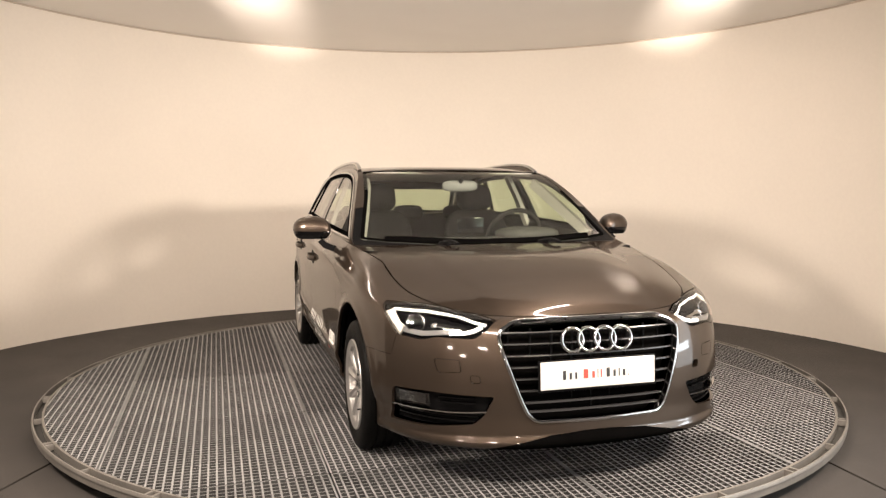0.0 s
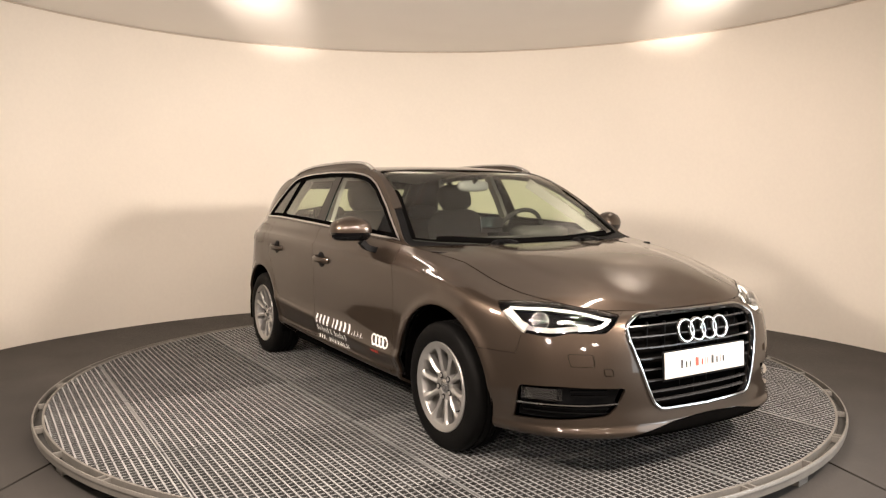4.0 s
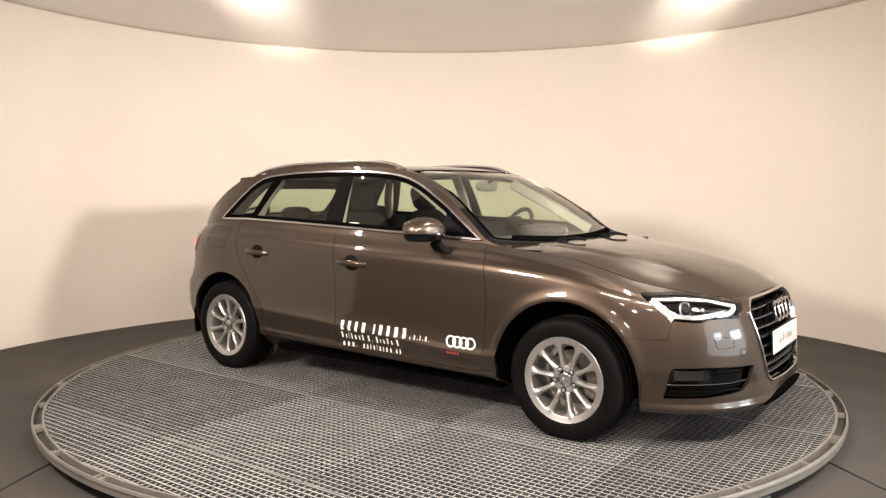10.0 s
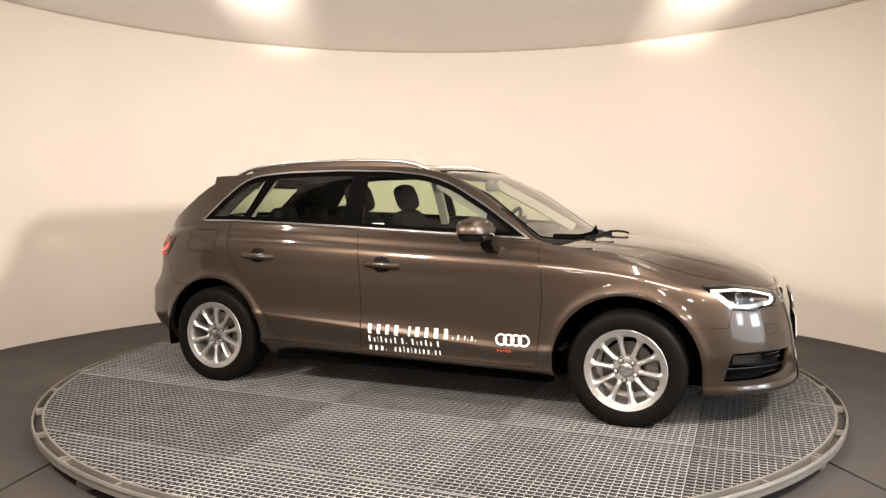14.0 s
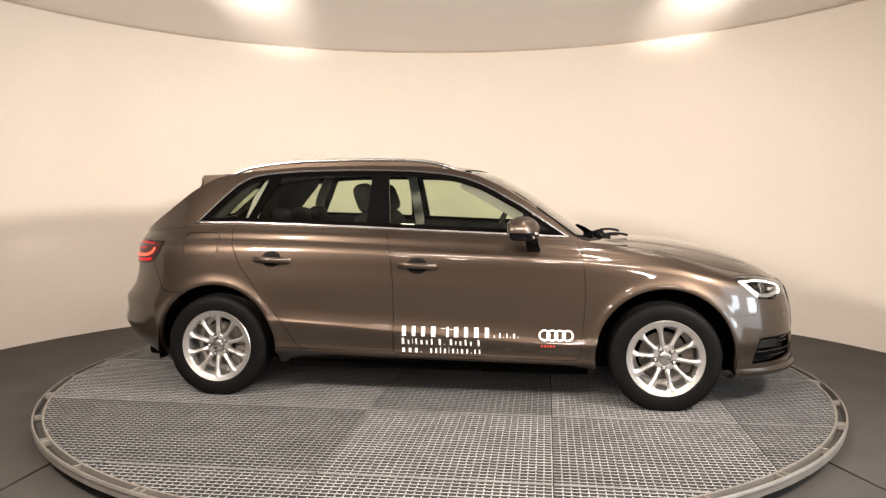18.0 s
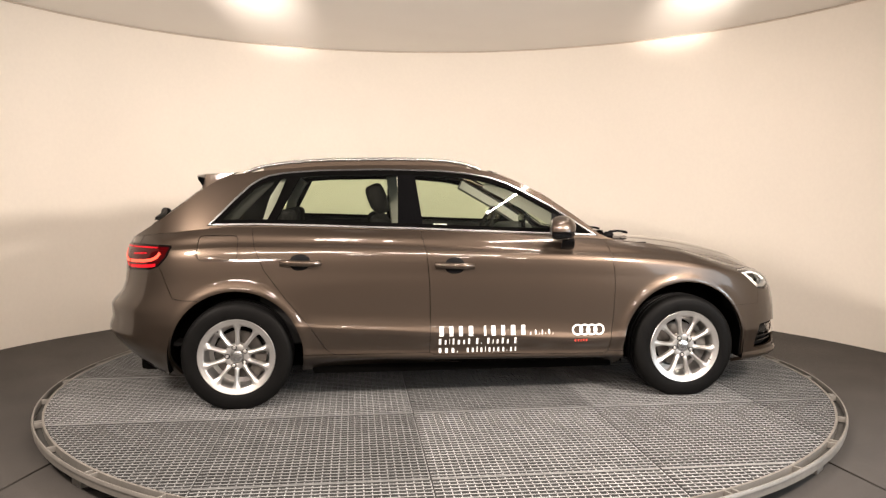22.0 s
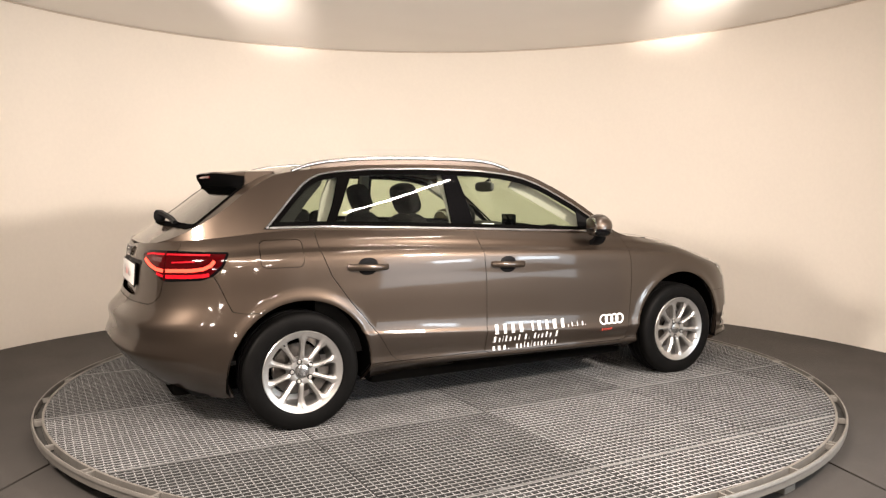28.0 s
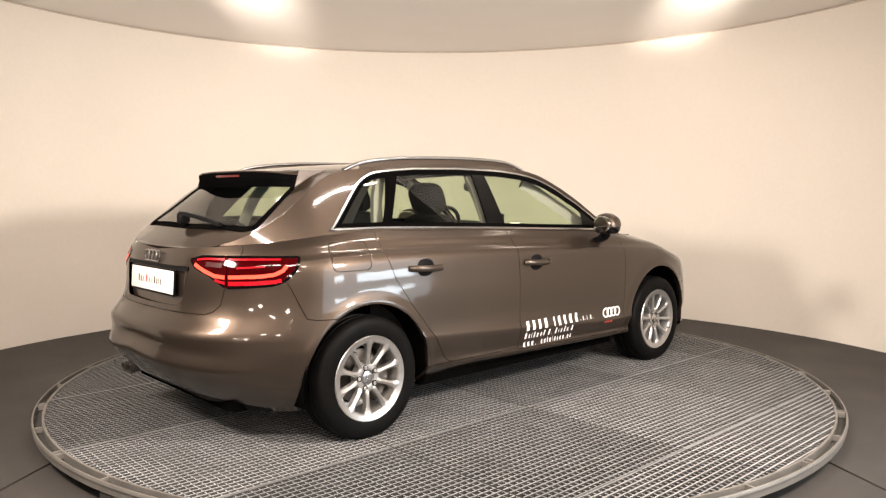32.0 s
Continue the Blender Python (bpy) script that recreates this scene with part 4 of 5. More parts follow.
def front_face():
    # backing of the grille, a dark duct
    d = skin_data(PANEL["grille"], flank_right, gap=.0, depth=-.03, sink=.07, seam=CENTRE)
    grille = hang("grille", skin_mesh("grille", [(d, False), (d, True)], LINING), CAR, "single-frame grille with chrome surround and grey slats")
    line = [(min(a, 2.55), b) for a, b in GRILLE if a < 2.56]
    line = [p for i, p in enumerate(line) if i == 0 or math.dist(p, line[i - 1]) > .002]
    half = [(2.55, .699)] + [p for p in line if p[0] < 2.549] + [(2.55, .296)]
    P, N = follow(half, .004, .015)
    P[0, 1] = P[-1, 1] = 0
    ring = np.vstack([P, (P * FLIP)[::-1][1:-1]])
    ups = np.vstack([N, (N * FLIP)[::-1][1:-1]])
    bm = bmesh.new()
    sweep(bm, ring, [(-.0075, -.016), (-.0065, .003), (-.002, .005), (.002, .005), (.0065, .003), (.0075, -.016)], True, ups)
    part("grille_frame", bm, CHROME, grille, "polished chrome grille surround", 40)

    def edge_y(z):
        a = np.array([(p[1], p[0]) for p in half])
        side = a[(a[:, 1] < 2.40)]
        S = float(np.interp(-z, -side[:, 0], side[:, 1])) + .006
        return S
    for z in (.660, .612, .564, .516, .468, .420, .372, .335):
        S0 = edge_y(z)
        cols = np.linspace(S0, 2.55, 14)
        P, N = normals(flank_right, np.array([(s, z) for s in cols]))
        P = P - N * .026
        P[-1, 1] = 0
        N[-1, 1] = 0
        path = np.vstack([P, (P * FLIP)[::-1][1:]])
        ups = np.vstack([N, (N * FLIP)[::-1][1:]])
        bm = bmesh.new()
        sweep(bm, path, [(-.0045, -.012), (-.0052, .004), (-.003, .008), (.002, .008), (.0042, .004), (.0042, -.012)], False, ups)
        part("slat", bm, SLAT, grille, "dark grey grille slat", 40)
    for y in np.arange(-.44, .45, .088):
        bm = bmesh.new()
        x = 2.085 - .10 * (y / .45) ** 2
        for z in (.636, .588, .54, .492, .444, .396, .354):
            lim = .47 if z > .55 else .40 - (.55 - z) * .45
            if abs(y) < lim:
                box(bm, (x - .012, y - .003, z - .026), (x + .002, y + .003, z + .026))
        part("grille_pin", bm, BLACK, grille, "black upright pin between the slats", 40)
    # four linked rings
    for k in range(4):
        bm = bmesh.new()
        m = Matrix.Translation((2.128, -.111 + .074 * k, .622)) @ Matrix.Rotation(radians(78), 4, "Y")
        torus(bm, .0475, .0075, m, 40, 8)
        part("emblem_ring", bm, CHROME, grille, "chrome emblem ring", 60)


SLAT = material("dark_grey_slat", (.055, .055, .056), .26, .5, vary=.06)
front_face()


def letters(parent, mat, label, base, widths, heights, tall, gap=.22):
    """Plain bars, one for each letter: base(u, v) gives a place on the sign."""
    u = 0.0
    for w, h in zip(widths, heights):
        bm = bmesh.new()
        for i in range(4):
            lo, hi = tall * h * i / 4, tall * h * (i + 1) / 4
            bm.faces.new([bm.verts.new(p) for p in (base(u + .2 * w, lo), base(u + .8 * w, lo), base(u + .8 * w, hi), base(u + .2 * w, hi))])
        bmesh.ops.remove_doubles(bm, verts=bm.verts, dist=1e-5)
        part("lettering_bar", bm, mat, parent, label, 0)
        u += w + gap * tall


def sign_plate(name, centre, tilt, back, parent, label):
    """A dealer's plate with plain bars in place of its lettering."""
    m = Matrix.Translation(centre) @ Matrix.Rotation(radians(tilt), 4, "Y") @ Matrix.Rotation(0 if back > 0 else math.pi, 4, "Z")
    bm = bmesh.new()
    box(bm, (-.006, -.268, -.066), (0, .268, .064), .003)
    holder = part("plate_holder", bm, BLACK, parent, "black plastic plate holder", 40, m)
    bm = bmesh.new()
    box(bm, (.0002, -.26, -.055), (.005, .26, .058), .0024)
    ob = part(name, bm, PLATE, holder, label)
    for chars, caps, y, mat in (((.024, .019, .016), (1, .74, .74), -.168, INK),
                                ((.036, .020, .007, .011), (1, .74, 1, .9), -.078, RED),
                                ((.027, .019, .011, .021, .007), (1, .74, .9, .74, .2), .028, INK)):
        letters(holder, mat, "red lettering bar" if mat is RED else "black lettering bar", lambda u, v: (.0056, y + u, -.018 + v), chars, caps, .038, .17)
    return holder


sign_plate("sign_plate", (2.147, 0, .483), -3, 1, FRONT, "white plate with black and red lettering bars")


SMOKED = material("smoked_reflector", (.07, .07, .07), .12, .9, vary=.3, scale=60)


def fog_inserts():
    d = skin_data(PANEL["fog"], flank_right, gap=.0, depth=-.03, sink=.045)
    for flip in (False, True):
        s = FLIP if flip else np.ones(3)
        ob = hang("fog_lamp_insert", skin_mesh("fog_lamp_insert", [(d, flip)], BLACK), FRONT, "black air intake with fog lamp and chrome line")
        P, N = follow([(1.765, .335), (1.90, .336), (2.02, .336), (2.135, .342)], -.004)
        bm = bmesh.new()
        sweep(bm, P * s, [(-.0028, -.02), (-.0028, .003), (.0028, .003), (.0028, -.02)], False, N * s)
        part("intake_strip", bm, CHROME, ob, "thin chrome strip", 40)
        P, N = follow([(1.80, .374), (1.92, .376)], -.030)
        bm = bmesh.new()
        sweep(bm, P * s, [(-.022, -.012), (-.022, .012), (.022, .012), (.022, -.012)], False, N * s)
        part("fog_lamp", bm, SMOKED, ob, "clear fog lamp", 40)
        P, N = follow([(1.79, .374), (1.94, .376)], -.012)
        bm = bmesh.new()
        sweep(bm, P * s, [(-.026, -.001), (-.026, .001), (.026, .001), (.026, -.001)], False, N * s)
        part("fog_lamp_glass", bm, LENS, ob, "clear lamp glass", 40).visible_shadow = False
        for z, so in ((.30, 1.78), (.318, 1.78), (.392, 1.97), (.37, 1.97)):
            P, N = follow([(so, z), (2.06, z), (2.10, z)], -.028)
            bm = bmesh.new()
            sweep(bm, P * s, [(-.003, -.01), (-.003, .008), (.003, .008), (.003, -.01)], False, N * s)
            part("intake_slat", bm, GLOSS, ob, smooth=40)


fog_inserts()


def tail_lamps():
    outer = skin_data(PANEL["tail"], flank_right, gap=.002, depth=.02, sink=-.002)
    inner = skin_data(PANEL["tail_inner"], flank_right, gap=.002, depth=.02, sink=-.002)
    glow, lit = "glowing red light bar", "lit red lamp block"
    rows = ((0, "light_bar", [(-1.995, .832), (-1.86, .837), (-1.80, .845), (-1.765, .862), (-1.748, .885)], .0085, REDGLOW, glow),
            (0, "lamp_block", [(-1.995, .803), (-1.88, .806), (-1.80, .812), (-1.772, .818)], .009, REDMID, lit),
            (0, "upper_bar", [(-1.995, .912), (-1.88, .913), (-1.77, .912)], .0045, REDMID, lit),
            (0, "lamp_prism", [(-1.96, .874), (-1.90, .878), (-1.84, .882)], .004, REDMID, lit),
            (1, "light_bar", [(-2.168, .884), (-2.115, .857), (-2.06, .836), (-2.012, .831)], .0085, REDGLOW, glow),
            (1, "lamp_block", [(-2.058, .817), (-2.035, .809), (-2.012, .804)], .006, REDMID, lit),
            (1, "upper_bar", [(-2.155, .906), (-2.10, .912), (-2.012, .912)], .0045, REDMID, lit),
            (1, "reversing_lens", [(-2.105, .888), (-2.065, .886), (-2.025, .884)], .011, REVERSE, "smoked reversing lens"))
    for flip in (False, True):
        s = FLIP if flip else np.ones(3)
        owner = (hang("tail_lamp", skin_mesh("tail_lamp", [(outer, flip)], REDLENS), CAR, "lit red tail lamp"),
                 hang("tailgate_lamp", skin_mesh("tailgate_lamp", [(inner, flip)], REDLENS), GATE, "lit red tailgate lamp"))
        for k, pts in ((0, [(-2.000, .783), (-1.81, .796), (-1.756, .816), (-1.712, .862), (-1.690, .920)]), (0, [(-1.690, .921), (-1.90, .925), (-2.000, .925)]),
                       (1, [(-2.012, .925), (-2.13, .922), (-2.196, .904)]), (1, [(-2.194, .902), (-2.165, .868), (-2.085, .837), (-2.014, .787)])):
            P, N = follow(pts, .0025)
            bm = bmesh.new()
            sweep(bm, P * s, [(-.0055, -.003), (-.0055, .001), (.0055, .001), (.0055, -.003)], False, N * s)
            part("lamp_border", bm, GLOSS, owner[k], "black lamp border", 40)
        for k, name, pts, wide, mat, label in rows:
            P, N = follow(pts, .003)
            bm = bmesh.new()
            sweep(bm, P * s, [(-wide, -.003), (-wide, .001), (wide, .001), (wide, -.003)], False, N * s)
            part(name, bm, mat, owner[k], label, 40)


REVERSE = material("smoked_lamp_lens", (.05, .018, .018), .15, vary=.2, scale=80)
tail_lamps()


def tail_fittings():
    # recess that holds the rear plate
    d = skin_data(PANEL["recess"], flank_right, gap=0, depth=-.022, sink=.022, seam=CENTRE)
    hang("plate_recess", skin_mesh("plate_recess", [(d, False), (d, True)], PAINT), GATE)
    bm = bmesh.new()
    P, N = follow([(-2.215, .858), (-2.35, .860), (-2.55, .862)], -.006)
    P[-1, 1] = 0
    path = np.vstack([P, (P * FLIP)[::-1][1:]])
    sweep(bm, path, [(-.010, -.016), (-.010, .004), (.010, .004), (.010, -.016)], False, np.vstack([N, (N * FLIP)[::-1][1:]]))
    part("handle_strip", bm, BLACK, GATE, "black handle strip over the plate", 40)
    sign_plate("sign_plate", (-2.052, 0, .783), 4, -1, GATE, "white plate with black and red lettering bars")
    for k in range(4):
        bm = bmesh.new()
        p, n = on_flank(-2.5, .905, 0)
        m = Matrix.Translation((-2.046, -.063 + .042 * k, .905)) @ Matrix.Rotation(radians(-82), 4, "Y")
        torus(bm, .0275, .0042, m, 36, 8)
        part("emblem_ring", bm, CHROME, GATE, "chrome emblem ring", 60)
    # roof spoiler with a black underside and a high brake lamp
    ys = np.linspace(-.545, .545, 25)
    rows = []
    for y in ys:
        k = (abs(y) / .545)
        tip = -1.625 + .10 * k ** 4
        front = -1.36
        zr = float(roof(np.array([-1.40]), np.array([y]))[0])
        zr += .012 * k ** 2
        rows.append([(front, y, zr + .004), (-1.42, y, zr + .002), (-1.52, y, zr - .003), (tip + .004, y, zr - .010 - .008 * k ** 3), (tip, y, zr - .017 - .008 * k ** 3)])
    bm = bmesh.new()
    grid = [[bm.verts.new(p) for p in r] for r in rows]
    for a, b in zip(grid, grid[1:]):
        for i in range(4):
            bm.faces.new((a[i], a[i + 1], b[i + 1], b[i]))
    for r in (grid[0], grid[-1]):
        y = r[0].co.y
        bm.faces.new(r + [bm.verts.new((-1.545, y, float(roof(np.array([-1.545]), np.array([y]))[0]) + .001))])
    sp = part("roof_spoiler", bm, PAINT, GATE, "", 50)
    bm = bmesh.new()
    low = []
    for y, r in zip(ys, rows):
        k = (abs(y) / .545)
        tip, z = r[-1][0], r[-1][2]
        wx = -1.580 + .035 * k ** 2
        zg = float(roof(np.array([wx]), np.array([y]))[0])
        low.append([bm.verts.new(p) for p in ((tip, y, z), (tip + .004, y, z - .022), ((tip + wx) / 2 + .006, y, (z - .022) * .35 + zg * .65), (wx, y, zg + .001))])
    for a, b in zip(low, low[1:]):
        for i in range(3):
            bm.faces.new((a[i], a[i + 1], b[i + 1], b[i]))
    for e in (low[0], low[-1]):
        bm.faces.new(e)
    part("spoiler_underside", bm, SATINBLACK, sp, "gloss black spoiler underside", 50)
    bm = bmesh.new()
    box(bm, (-1.628, -.13, 1.306), (-1.60, .13, 1.3185), .002)
    part("high_brake_lamp", bm, REDDARK, sp, "dark red high brake lamp", 40)
    # rear wiper
    base = Vector((-1.86, 0.0, float(roof(np.array([-1.86]), np.array([0.0]))[0]) + .012))
    bm = bmesh.new()
    blob(bm, base + Vector((-.02, 0, .03)), (.032, .028, .034), .7)
    pts = [base + Vector((-.03, .01, .055)), base + Vector((-.01, -.08, .045)), base + Vector((.008, -.22, .024)), base + Vector((.008, -.36, .004))]
    sweep(bm, pts, [(-.014, -.008), (-.010, .010), (.010, .010), (.014, -.008)])
    part("rear_wiper", bm, BLACK, GATE, "black rear wiper", 40)
    # twin exhaust tips under the bumper on the car's left
    for y in (.44, .53):
        bm = bmesh.new()
        lathe(bm, [(.023, 0), (.026, 0), (.027, .16), (.023, .16)], "z", 24, closed=True)
        bmesh.ops.transform(bm, matrix=Matrix.Translation((-2.02, y, .235)) @ Matrix.Rotation(radians(82), 4, "Y"), verts=bm.verts)
        part("exhaust_tip", bm, DISC, CAR, "round dark steel exhaust tip", 40)


tail_fittings()


def side_fittings():
    for flip in (False, True):
        s = -1 if flip else 1
        k = 1 if flip else 0
        # door handles: a bowed bar over a cup, the bowl's shade painted black
        for x, z, door in ((-.080, .806, DOORS_F[k]), (-.955, .828, DOORS_R[k])):
            y = float(flank(x, z)[1])
            bm = bmesh.new()
            blob(bm, (x, -s * (y - .006), z), (.062, .012, .050), .85, 24, 14)
            part("handle_cup", bm, BLACK, door, "handle cup coloured black for its shade", 60)
            path = [(x - .110, -s * (y + .001), z + .002), (x - .098, -s * (y + .016), z + .003), (x - .05, -s * (y + .030), z + .002), (x, -s * (y + .034), z), (x + .05, -s * (y + .030), z - .002), (x + .098, -s * (y + .016), z - .003), (x + .110, -s * (y + .001), z - .003)]
            bm = bmesh.new()
            sweep(bm, path, [(.017 * math.cos(a) * s, .009 * math.sin(a)) for a in [2 * math.pi * i / 10 for i in range(10)]], False, [(0, -s, 0)] * 7)
            part("door_handle", bm, PAINT, door, "", 60)
        # door mirror
        c = Vector((.53, -s * .968, 1.018))
        bm = bmesh.new()
        vs = blob(bm, (0, 0, 0), (.078, .104, .074), .72, 28, 18)
        for v in vs:
            if v.co.x > 0:
                v.co.x *= 1.0 - .25 * (v.co.z / .07) ** 2
            v.co.z -= .12 * abs(v.co.y) * (1 if v.co.z > 0 else -.3)
            v.co.x += s * v.co.y * .30
        bmesh.ops.bisect_plane(bm, geom=list(bm.verts) + list(bm.edges) + list(bm.faces), plane_co=(0, 0, -.014), plane_no=(0, 0, 1), clear_inner=True)
        bmesh.ops.transform(bm, matrix=Matrix.Translation(c), verts=bm.verts)
        cap = part("mirror_cap", bm, PAINT, DOORS_F[k], "", 60)
        bm = bmesh.new()
        vs = blob(bm, (0, 0, 0), (.075, .101, .072), .72, 28, 18)
        for v in vs:
            v.co.x += s * v.co.y * .30
        bmesh.ops.bisect_plane(bm, geom=list(bm.verts) + list(bm.edges) + list(bm.faces), plane_co=(0, 0, -.010), plane_no=(0, 0, 1), clear_outer=True)
        for v in bm.verts:
            v.co.z = max(v.co.z, -.058)
        bmesh.ops.transform(bm, matrix=Matrix.Translation(c), verts=bm.verts)
        part("mirror_base", bm, GLOSS, cap, "black lower mirror shell", 60)
        bm = bmesh.new()
        yb = float(flank(.60, .93)[1])
        sweep(bm, [(.575, -s * .925, .955), (.58, -s * .900, .925), (.585, -s * (yb + .02), .908), (.59, -s * (yb - .01), .905)], [(-.036, -.016), (-.030, .016), (.030, .016), (.036, -.016)])
        part("mirror_foot", bm, BLACK, cap, "black mirror foot", 50)
        bm = bmesh.new()
        for v in blob(bm, c + Vector((-.062, 0, .004)), (.008, .078, .050), .7, 24, 14):
            v.co.x += s * (v.co.y - c.y) * .30
        part("mirror_glass", bm, MIRROR, cap, "mirror glass", 60)
        bm = bmesh.new()
        sweep(bm, [c + Vector((-.02, -s * .094, -.010)), c + Vector((.034, -s * .068, -.010)), c + Vector((.064, 0, -.010)), c + Vector((.076, s * .05, -.010))], disc_section(.0035, 6))
        part("mirror_indicator", bm, CHROME, cap, "bright indicator strip", 60)
        # small black sail in the window's front corner
        P, N = normals(cabin_right, np.array([(.50, .985), (.745, .978), (.665, 1.035), (.60, 1.075), (.52, 1.105)]))
        P = (P + N * .001) * np.array([1, s, 1])
        bm = bmesh.new()
        bm.faces.new([bm.verts.new(p) for p in P])
        part("mirror_sail", bm, BLACK, DOORS_F[k], "black plastic sail panel", 0)
        # roof rail
        path = []
        for t in np.linspace(0, 1, 40):
            x = -1.285 + t * 1.385
            e = float(ROOF_EDGE(x))
            y = float(cabin(np.array([x]), np.array([e]))[0]) - .022
            lift = .034 * (1 - abs(2 * t - 1) ** 7)
            path.append((x, -s * y, float(roof(np.array([x]), np.array([y]))[0]) + lift))
        bm = bmesh.new()
        sweep(bm, path, [(.013 * math.cos(a), .011 * math.sin(a)) for a in [2 * math.pi * i / 10 for i in range(10)]])
        rail = part("roof_rail", bm, SATIN, CAR, "aluminium roof rail", 60)
        bm = bmesh.new()
        for a, b in zip(path[3:-3], path[4:-2]):
            q = [Vector(a), Vector(b), Vector((b[0], b[1], float(roof(np.array([b[0]]), np.array([b[1]]))[0]) - .005)), Vector((a[0], a[1], float(roof(np.array([a[0]]), np.array([a[1]]))[0]) - .005))]
            if a[2] - q[3].z > .01:
                vs = [bm.verts.new(p + Vector((0, o, 0))) for o in (-.004, .004) for p in q]
                for f in ((0, 1, 2, 3), (7, 6, 5, 4)):
                    bm.faces.new([vs[i] for i in f])
        part("rail_base", bm, PAINT, rail, "strip under the rail", 0)
    # windscreen wipers lying on the cowl
    for y0, y1, x0, x1 in ((-.62, .02, .895, .965), (-.02, .60, .962, .90)):
        pts = []
        for t in np.linspace(0, 1, 10):
            x, y = x0 + (x1 - x0) * t - .02 + .02 * math.sin(t * math.pi), y0 + (y1 - y0) * t
            pts.append((x, y, float(roof(np.array([x]), np.array([y]))[0]) + .012))
        bm = bmesh.new()
        sweep(bm, pts, [(-.010, -.012), (-.006, .012), (.006, .012), (.010, -.012)])
        part("windscreen_wiper", bm, LINING, CAR, "black windscreen wiper", 40)
    for y in (-.32, .26):
        bm = bmesh.new()
        blob(bm, (1.02, y, .935), (.035, .035, .03), .7, 20, 12)
        sweep(bm, [(1.00, y, .945), (1.035, y, .966), (1.085, y + .01, .970), (1.13, y + .02, .965), (1.155, y + .03, .957)], [(-.018, -.008), (-.010, .006), (.010, .006), (.018, -.008)])
        part("wiper_arm", bm, BLACK, CAR, "black wiper arm over its pivot", 60)
    # white label inside the front window
    P, N = normals(cabin_right, np.array([(-.195, 1.029), (-.115, 1.026), (-.115, 1.043), (-.195, 1.046)]))
    P = P - N * .008
    bm = bmesh.new()
    bm.faces.new([bm.verts.new(p) for p in P])
    part("window_label", bm, WHITE, DOORS_F[0], "white paper label inside the window", 0)


side_fittings()


def door_lettering():
    """Plain bars in place of the dealer's lettering, and linked rings, on the front door."""
    door = DOORS_F[0]

    def at(x, z):
        return tuple(on_flank(x, z, .0012)[0])

    def row(x0, z0, tall, chars, caps, mat, label, slope=0.0):
        letters(door, mat, label, lambda u, v: at(x0 + u, z0 + v + slope * u), [c * tall for c in chars], caps, tall, .36)
    white = "white vinyl lettering bar"
    row(-.178, .397, .056, (0.69, 0.63, 0.63, 0.75), (1, 1, 1, 1), WHITE, white)
    row(.085, .397, .056, (0.37, 0.69, 0.63, 0.75, 0.69, 0.12), (1, 1, 1, 1, 1, .22), WHITE, white)
    row(.390, .397, .036, (0.32, 0.12, 0.22, 0.12, 0.39, 0.12), (.72, .18, .72, .18, .72, .18), WHITE, white)
    row(-.178, .347, .036, (0.65, 0.43, 0.12, 0.43, 0.57, 0.43, 0.47), (1, .72, 1, 1, .72, .72, 1), WHITE, white)
    row(.040, .347, .036, (0.55, 0.12), (1, .22), WHITE, white)
    row(.105, .347, .036, (0.57, 0.27, 0.47, 0.49, 0.47), (1, .72, .72, 1, .72), WHITE, white)
    row(.265, .347, .036, (0.52,), (1,), WHITE, white)
    row(-.178, .297, .035, (0.72, 0.72, 0.72, 0.12), (.75, .75, .75, .2), WHITE, white)
    row(-.012, .297, .035, (0.51, 0.47, 0.25, 0.51, 0.12, 0.51, 0.27, 0.51, 0.47, 0.12, 0.43, 0.37), (.75, .75, 1, .75, 1, .75, .75, .75, .75, .2, .75, .75), WHITE, white)
    row(.625, .350, .014, (1.1, .9, .6, .9, .9), (1, 1, 1, 1, 1), RED, "small red lettering bar")
    for k in range(4):
        path = [(.648 + .043 * k + .0285 * math.cos(a), .418 + .0285 * math.sin(a)) for a in [math.pi * i / 20 for i in range(40)]]
        P, N = normals(flank_right, np.array(path))
        bm = bmesh.new()
        sweep(bm, P + N * (.0016 + .0002 * k), [(-.005, -.001), (-.005, .0004), (.005, .0004), (.005, -.001)], True, N)
        part("emblem_ring", bm, WHITE, door, "white vinyl emblem ring", 60)


door_lettering()


# ---- cabin ----
def cushion(name, parts, mat, parent, label=""):
    bm = bmesh.new()
    for centre, size, power, m in parts:
        vs = blob(bm, (0, 0, 0), size, power, 20, 12)
        bmesh.ops.transform(bm, matrix=Matrix.Translation(centre) @ m, verts=vs)
    return part(name, bm, mat, parent, label, 60)


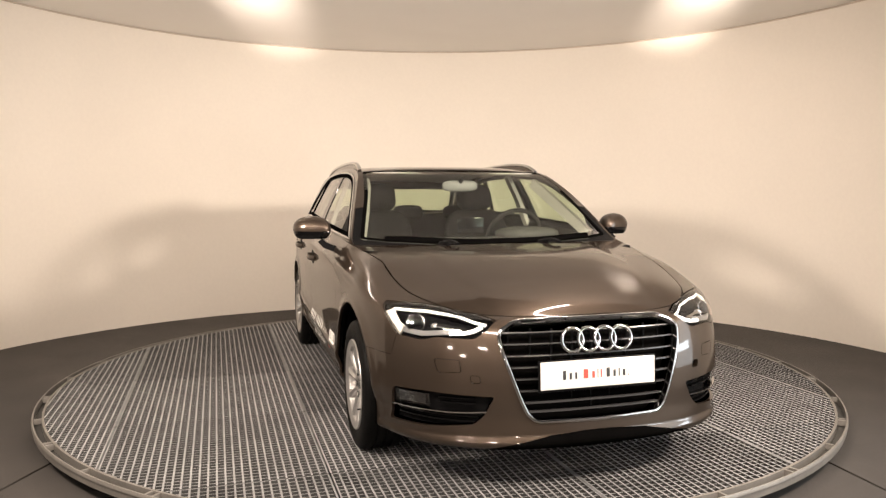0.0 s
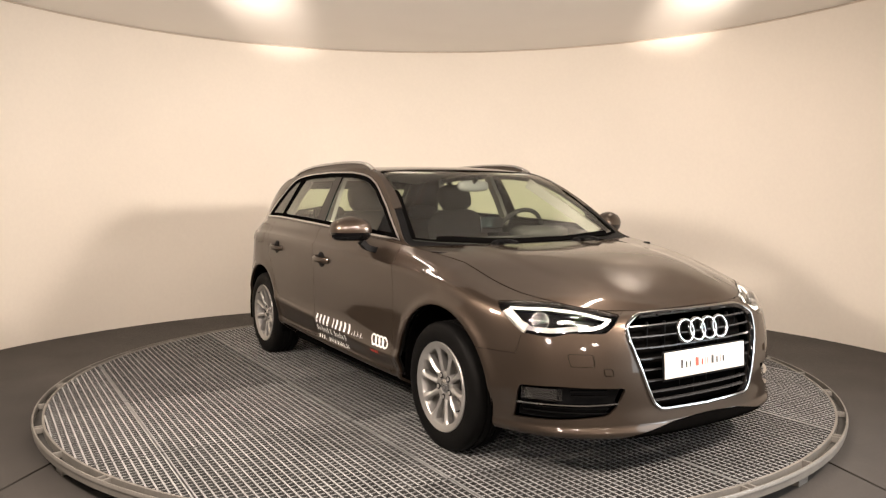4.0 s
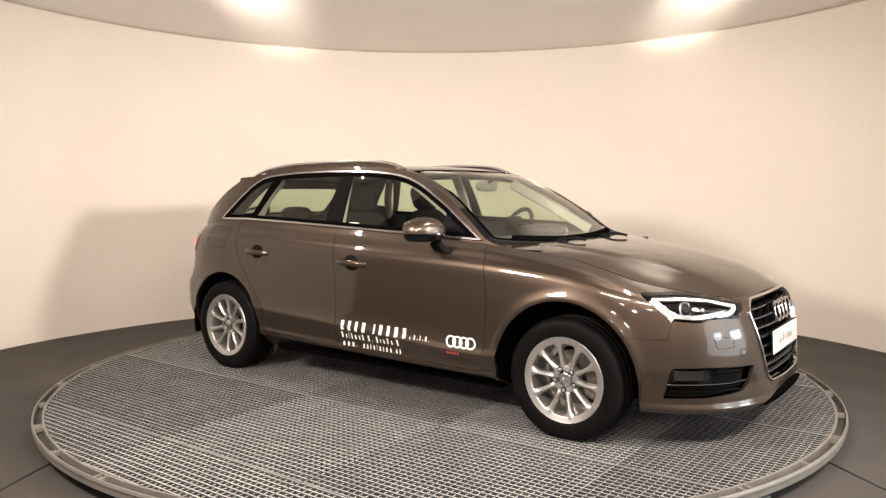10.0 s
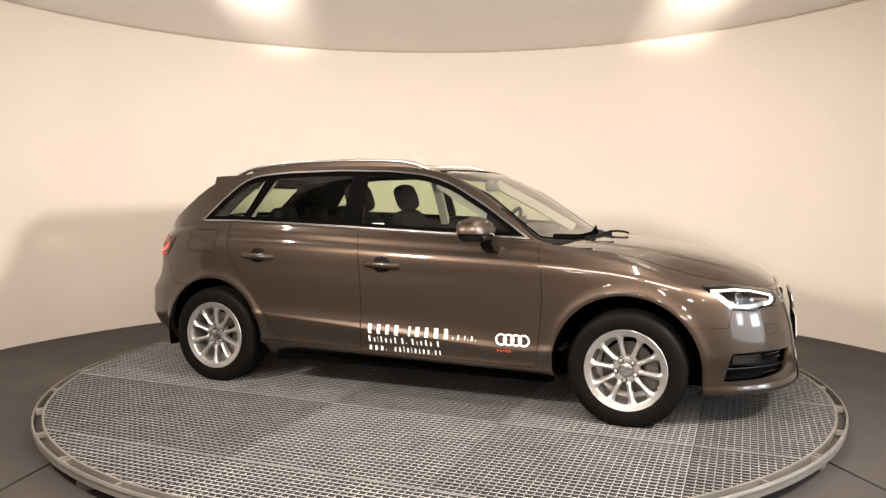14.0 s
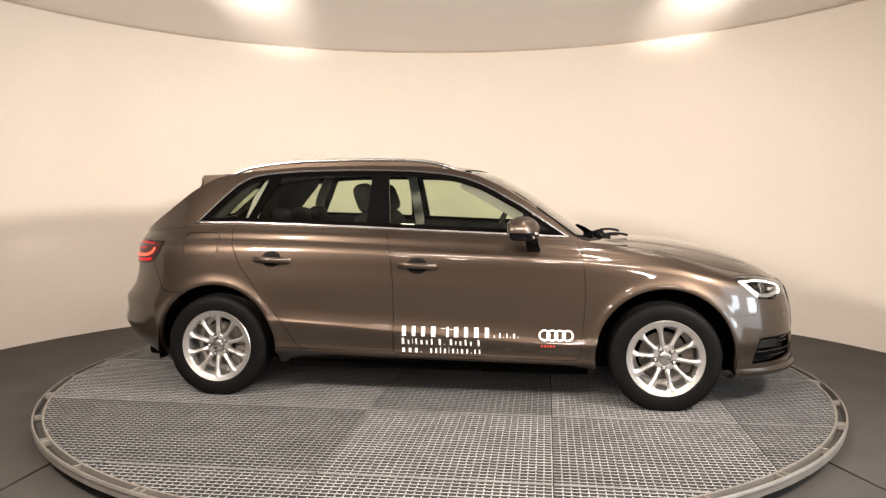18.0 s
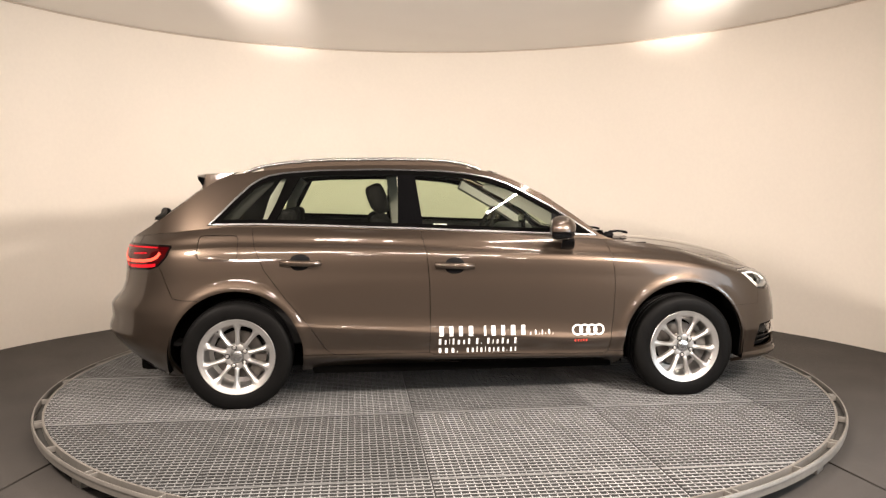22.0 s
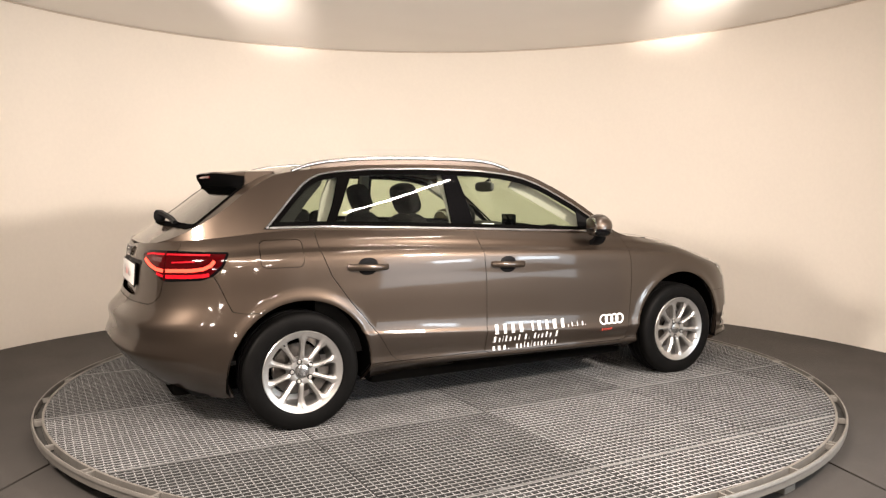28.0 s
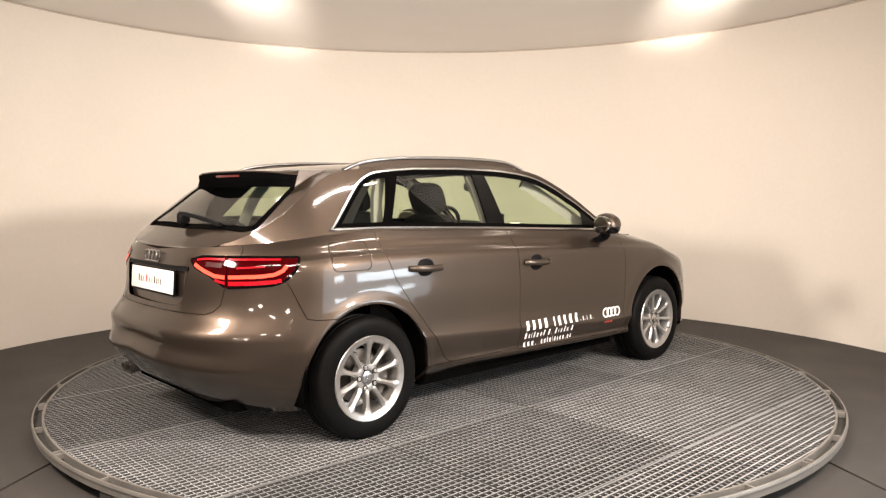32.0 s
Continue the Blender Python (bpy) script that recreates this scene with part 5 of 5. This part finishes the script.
def interior():
    I = Matrix()
    for y in (-.37, .37):
        lean = Matrix.Rotation(radians(-20), 4, "Y")
        seat = cushion("front_seat", [((-.10, y, .50), (.27, .25, .09), .55, Matrix.Rotation(radians(-8), 4, "Y"))], CLOTH, CAR, "black cloth front seat")
        cushion("backrest", [((-.40, y, .79), (.075, .245, .32), .5, lean)], CLOTH, seat)
        cushion("headrest", [((-.50, y, 1.185), (.055, .135, .098), .6, lean)], CLOTH, seat, "black cloth headrest")
        bm = bmesh.new()
        for o in (-.06, .06):
            sweep(bm, [(-.505, y + o, 1.03), (-.50, y + o, 1.15)], disc_section(.006, 8), ups=[(1, 0, 0)] * 2)
        part("headrest_post", bm, CHROME, seat, "steel headrest posts", 40)
    bench = cushion("rear_seat", [((-.80, 0, .52), (.24, .62, .09), .5, I)], CLOTH, CAR, "black cloth rear bench")
    cushion("backrest", [((-1.05, 0, .79), (.08, .62, .27), .45, Matrix.Rotation(radians(-22), 4, "Y"))], CLOTH, bench)
    for y in (-.42, 0, .42):
        cushion("headrest", [((-1.06, y, 1.065), (.05, .12, .058), .6, I)], CLOTH, bench, "black cloth headrest")
    bm = bmesh.new()
    box(bm, (-1.80, -.52, .93), (-1.16, .52, .95), .006)
    part("parcel_shelf", bm, CLOTH, CAR, "dark parcel shelf", 40)
    # dashboard
    bm = bmesh.new()
    rows = []
    for y in np.linspace(-.70, .70, 21):
        k = (y / .7) ** 2
        rows.append([bm.verts.new(p) for p in ((.93 - .10 * k, y, .922 - .01 * k), (.72, y, .944), (.52, y, .952), (.44, y, .93), (.42, y, .86), (.47, y, .70), (.50, y, .50))])
    for a, b in zip(rows, rows[1:]):
        for i in range(6):
            bm.faces.new((a[i], a[i + 1], b[i + 1], b[i]))
    dash = part("dashboard", bm, DASH, CAR, "dark grey soft dashboard", 60)
    cushion("instrument_hood", [((.52, .37, .965), (.13, .20, .045), .7, I)], DASH, dash)
    bm = bmesh.new()
    box(bm, (.50, -.085, .975), (.515, .085, 1.07), .004)
    part("display", bm, GLOSS, dash, "dark upright display screen", 40)
    for y in (-.60, -.10, .10, .62):
        bm = bmesh.new()
        m = Matrix.Translation((.425, y, .89)) @ Matrix.Rotation(radians(90), 4, "Y")
        torus(bm, .036, .006, m, 24, 6)
        part("air_vent", bm, SATIN, dash, "round air vent ring", 60)
    # steering wheel
    m = Matrix.Translation((.30, .37, .945)) @ Matrix.Rotation(radians(-66), 4, "Y")
    bm = bmesh.new()
    torus(bm, .180, .015, m, 48, 10)
    wheel = part("steering_wheel", bm, DARK, CAR, "black leather steering wheel", 60)
    bm = bmesh.new()
    vs = blob(bm, (0, 0, -.02), (.075, .085, .025), .7)
    for a in (90, -90, 180):
        c, sn = math.cos(radians(a)), math.sin(radians(a))
        sweep(bm, [(.05 * c, .05 * sn, -.018), (.175 * c, .175 * sn, 0)], [(-.02, -.006), (-.02, .006), (.02, .006), (.02, -.006)])
    bmesh.ops.transform(bm, matrix=m, verts=bm.verts)
    part("steering_hub", bm, DARK, wheel, "black hub and spokes", 50)
    # inside mirror with its foot
    bm = bmesh.new()
    blob(bm, (.30, .0, 1.265), (.018, .118, .036), .6, 24, 14)
    mirror = part("inside_mirror", bm, GREYDARK, CAR, "grey inside mirror on the windscreen", 60)
    bm = bmesh.new()
    sweep(bm, [(.31, 0, 1.29), (.345, 0, 1.315)], disc_section(.014, 10), ups=[(0, 1, 0)] * 2)
    part("mirror_stem", bm, BLACK, mirror, smooth=60)
    # pillar trims inside
    for s in (-1, 1):
        for pts in ([(.70, .705, .965), (.44, .632, 1.125), (.15, .565, 1.285)], [(-.33, .735, .98), (-.35, .66, 1.18), (-.37, .585, 1.345)], [(-1.16, .715, 1.0), (-1.11, .645, 1.18), (-1.03, .575, 1.315)]):
            bm = bmesh.new()
            sweep(bm, [(x, s * y, z) for x, y, z in pts], [(-.035, -.012), (-.03, .014), (.03, .014), (.035, -.012)], ups=[(0, -s, .3)] * 3)
            part("pillar_trim", bm, GREYTRIM, CAR, "pale grey pillar trim", 50)
    # lining of the rear pillars, behind the quarter windows, its shade put in as dark colour
    P, N = normals(cabin_right, np.array([(-1.50, 1.01), (-1.375, 1.01), (-1.30, 1.10), (-1.215, 1.20), (-1.13, 1.285), (-1.10, 1.345), (-1.30, 1.32), (-1.47, 1.20)]))
    for flip in (1, -1):
        bm = bmesh.new()
        s = np.array([1, flip, 1])
        for off in (.030, .045):
            bm.faces.new([bm.verts.new(p) for p in (P - N * off) * s])
        part("rear_pillar_lining", bm, DARK, CAR, "inner lining of the rear pillar, darkened for shade", 0)
    # door cards
    for s in (-1, 1):
        bm = bmesh.new()
        rows = []
        for x in np.linspace(-1.20, .80, 30):
            zb = float(belt_z(x))
            yb = float(belt_y(x))
            rows.append([bm.verts.new((x, s * y, z)) for y, z in ((yb - .012, zb + .002), (yb - .07, zb + .006), (yb - .09, zb - .05), (yb - .07, .70), (yb - .05, .35))])
        for a, b in zip(rows, rows[1:]):
            for i in range(4):
                bm.faces.new((a[i], a[i + 1], b[i + 1], b[i]))
        part("door_card", bm, DARK, CAR, "black inner door card", 50)
    bm = bmesh.new()
    box(bm, (-1.9, -.70, .335), (.95, .70, .36), .01)
    part("cabin_floor", bm, DARK, CAR, "dark cabin floor", 40)
    for y in (-.40, .40):
        bm = bmesh.new()
        blob(bm, (.16, y * .95, 1.345), (.09, .17, .010), .7, 20, 10)
        part("sun_visor", bm, GREYTRIM, CAR, "pale grey sun visor", 60)


DASH = material("dashboard_foam", (.035, .034, .033), .75, vary=.15, bump=.2, bump_scale=600)
GREYDARK = material("grey_mirror_shell", (.10, .10, .10), .5, vary=.1)
interior()


# ---- what moves ----
def motions():
    rows_table, rows_car = [], []
    for k in range(0, 33, 2):
        turn = pose(0, 0, 0, 0, 0, -73.475 + 3.7831 * k - .013666 * k ** 2 + .00039065 * k ** 3 - 3.343e-6 * k ** 4)
        rows_table.append((float(k), turn))
        rows_car.append((float(k), turn @ OFFSET))
    walk(TABLE, rows_table)
    walk(CAR, rows_car)


motions()
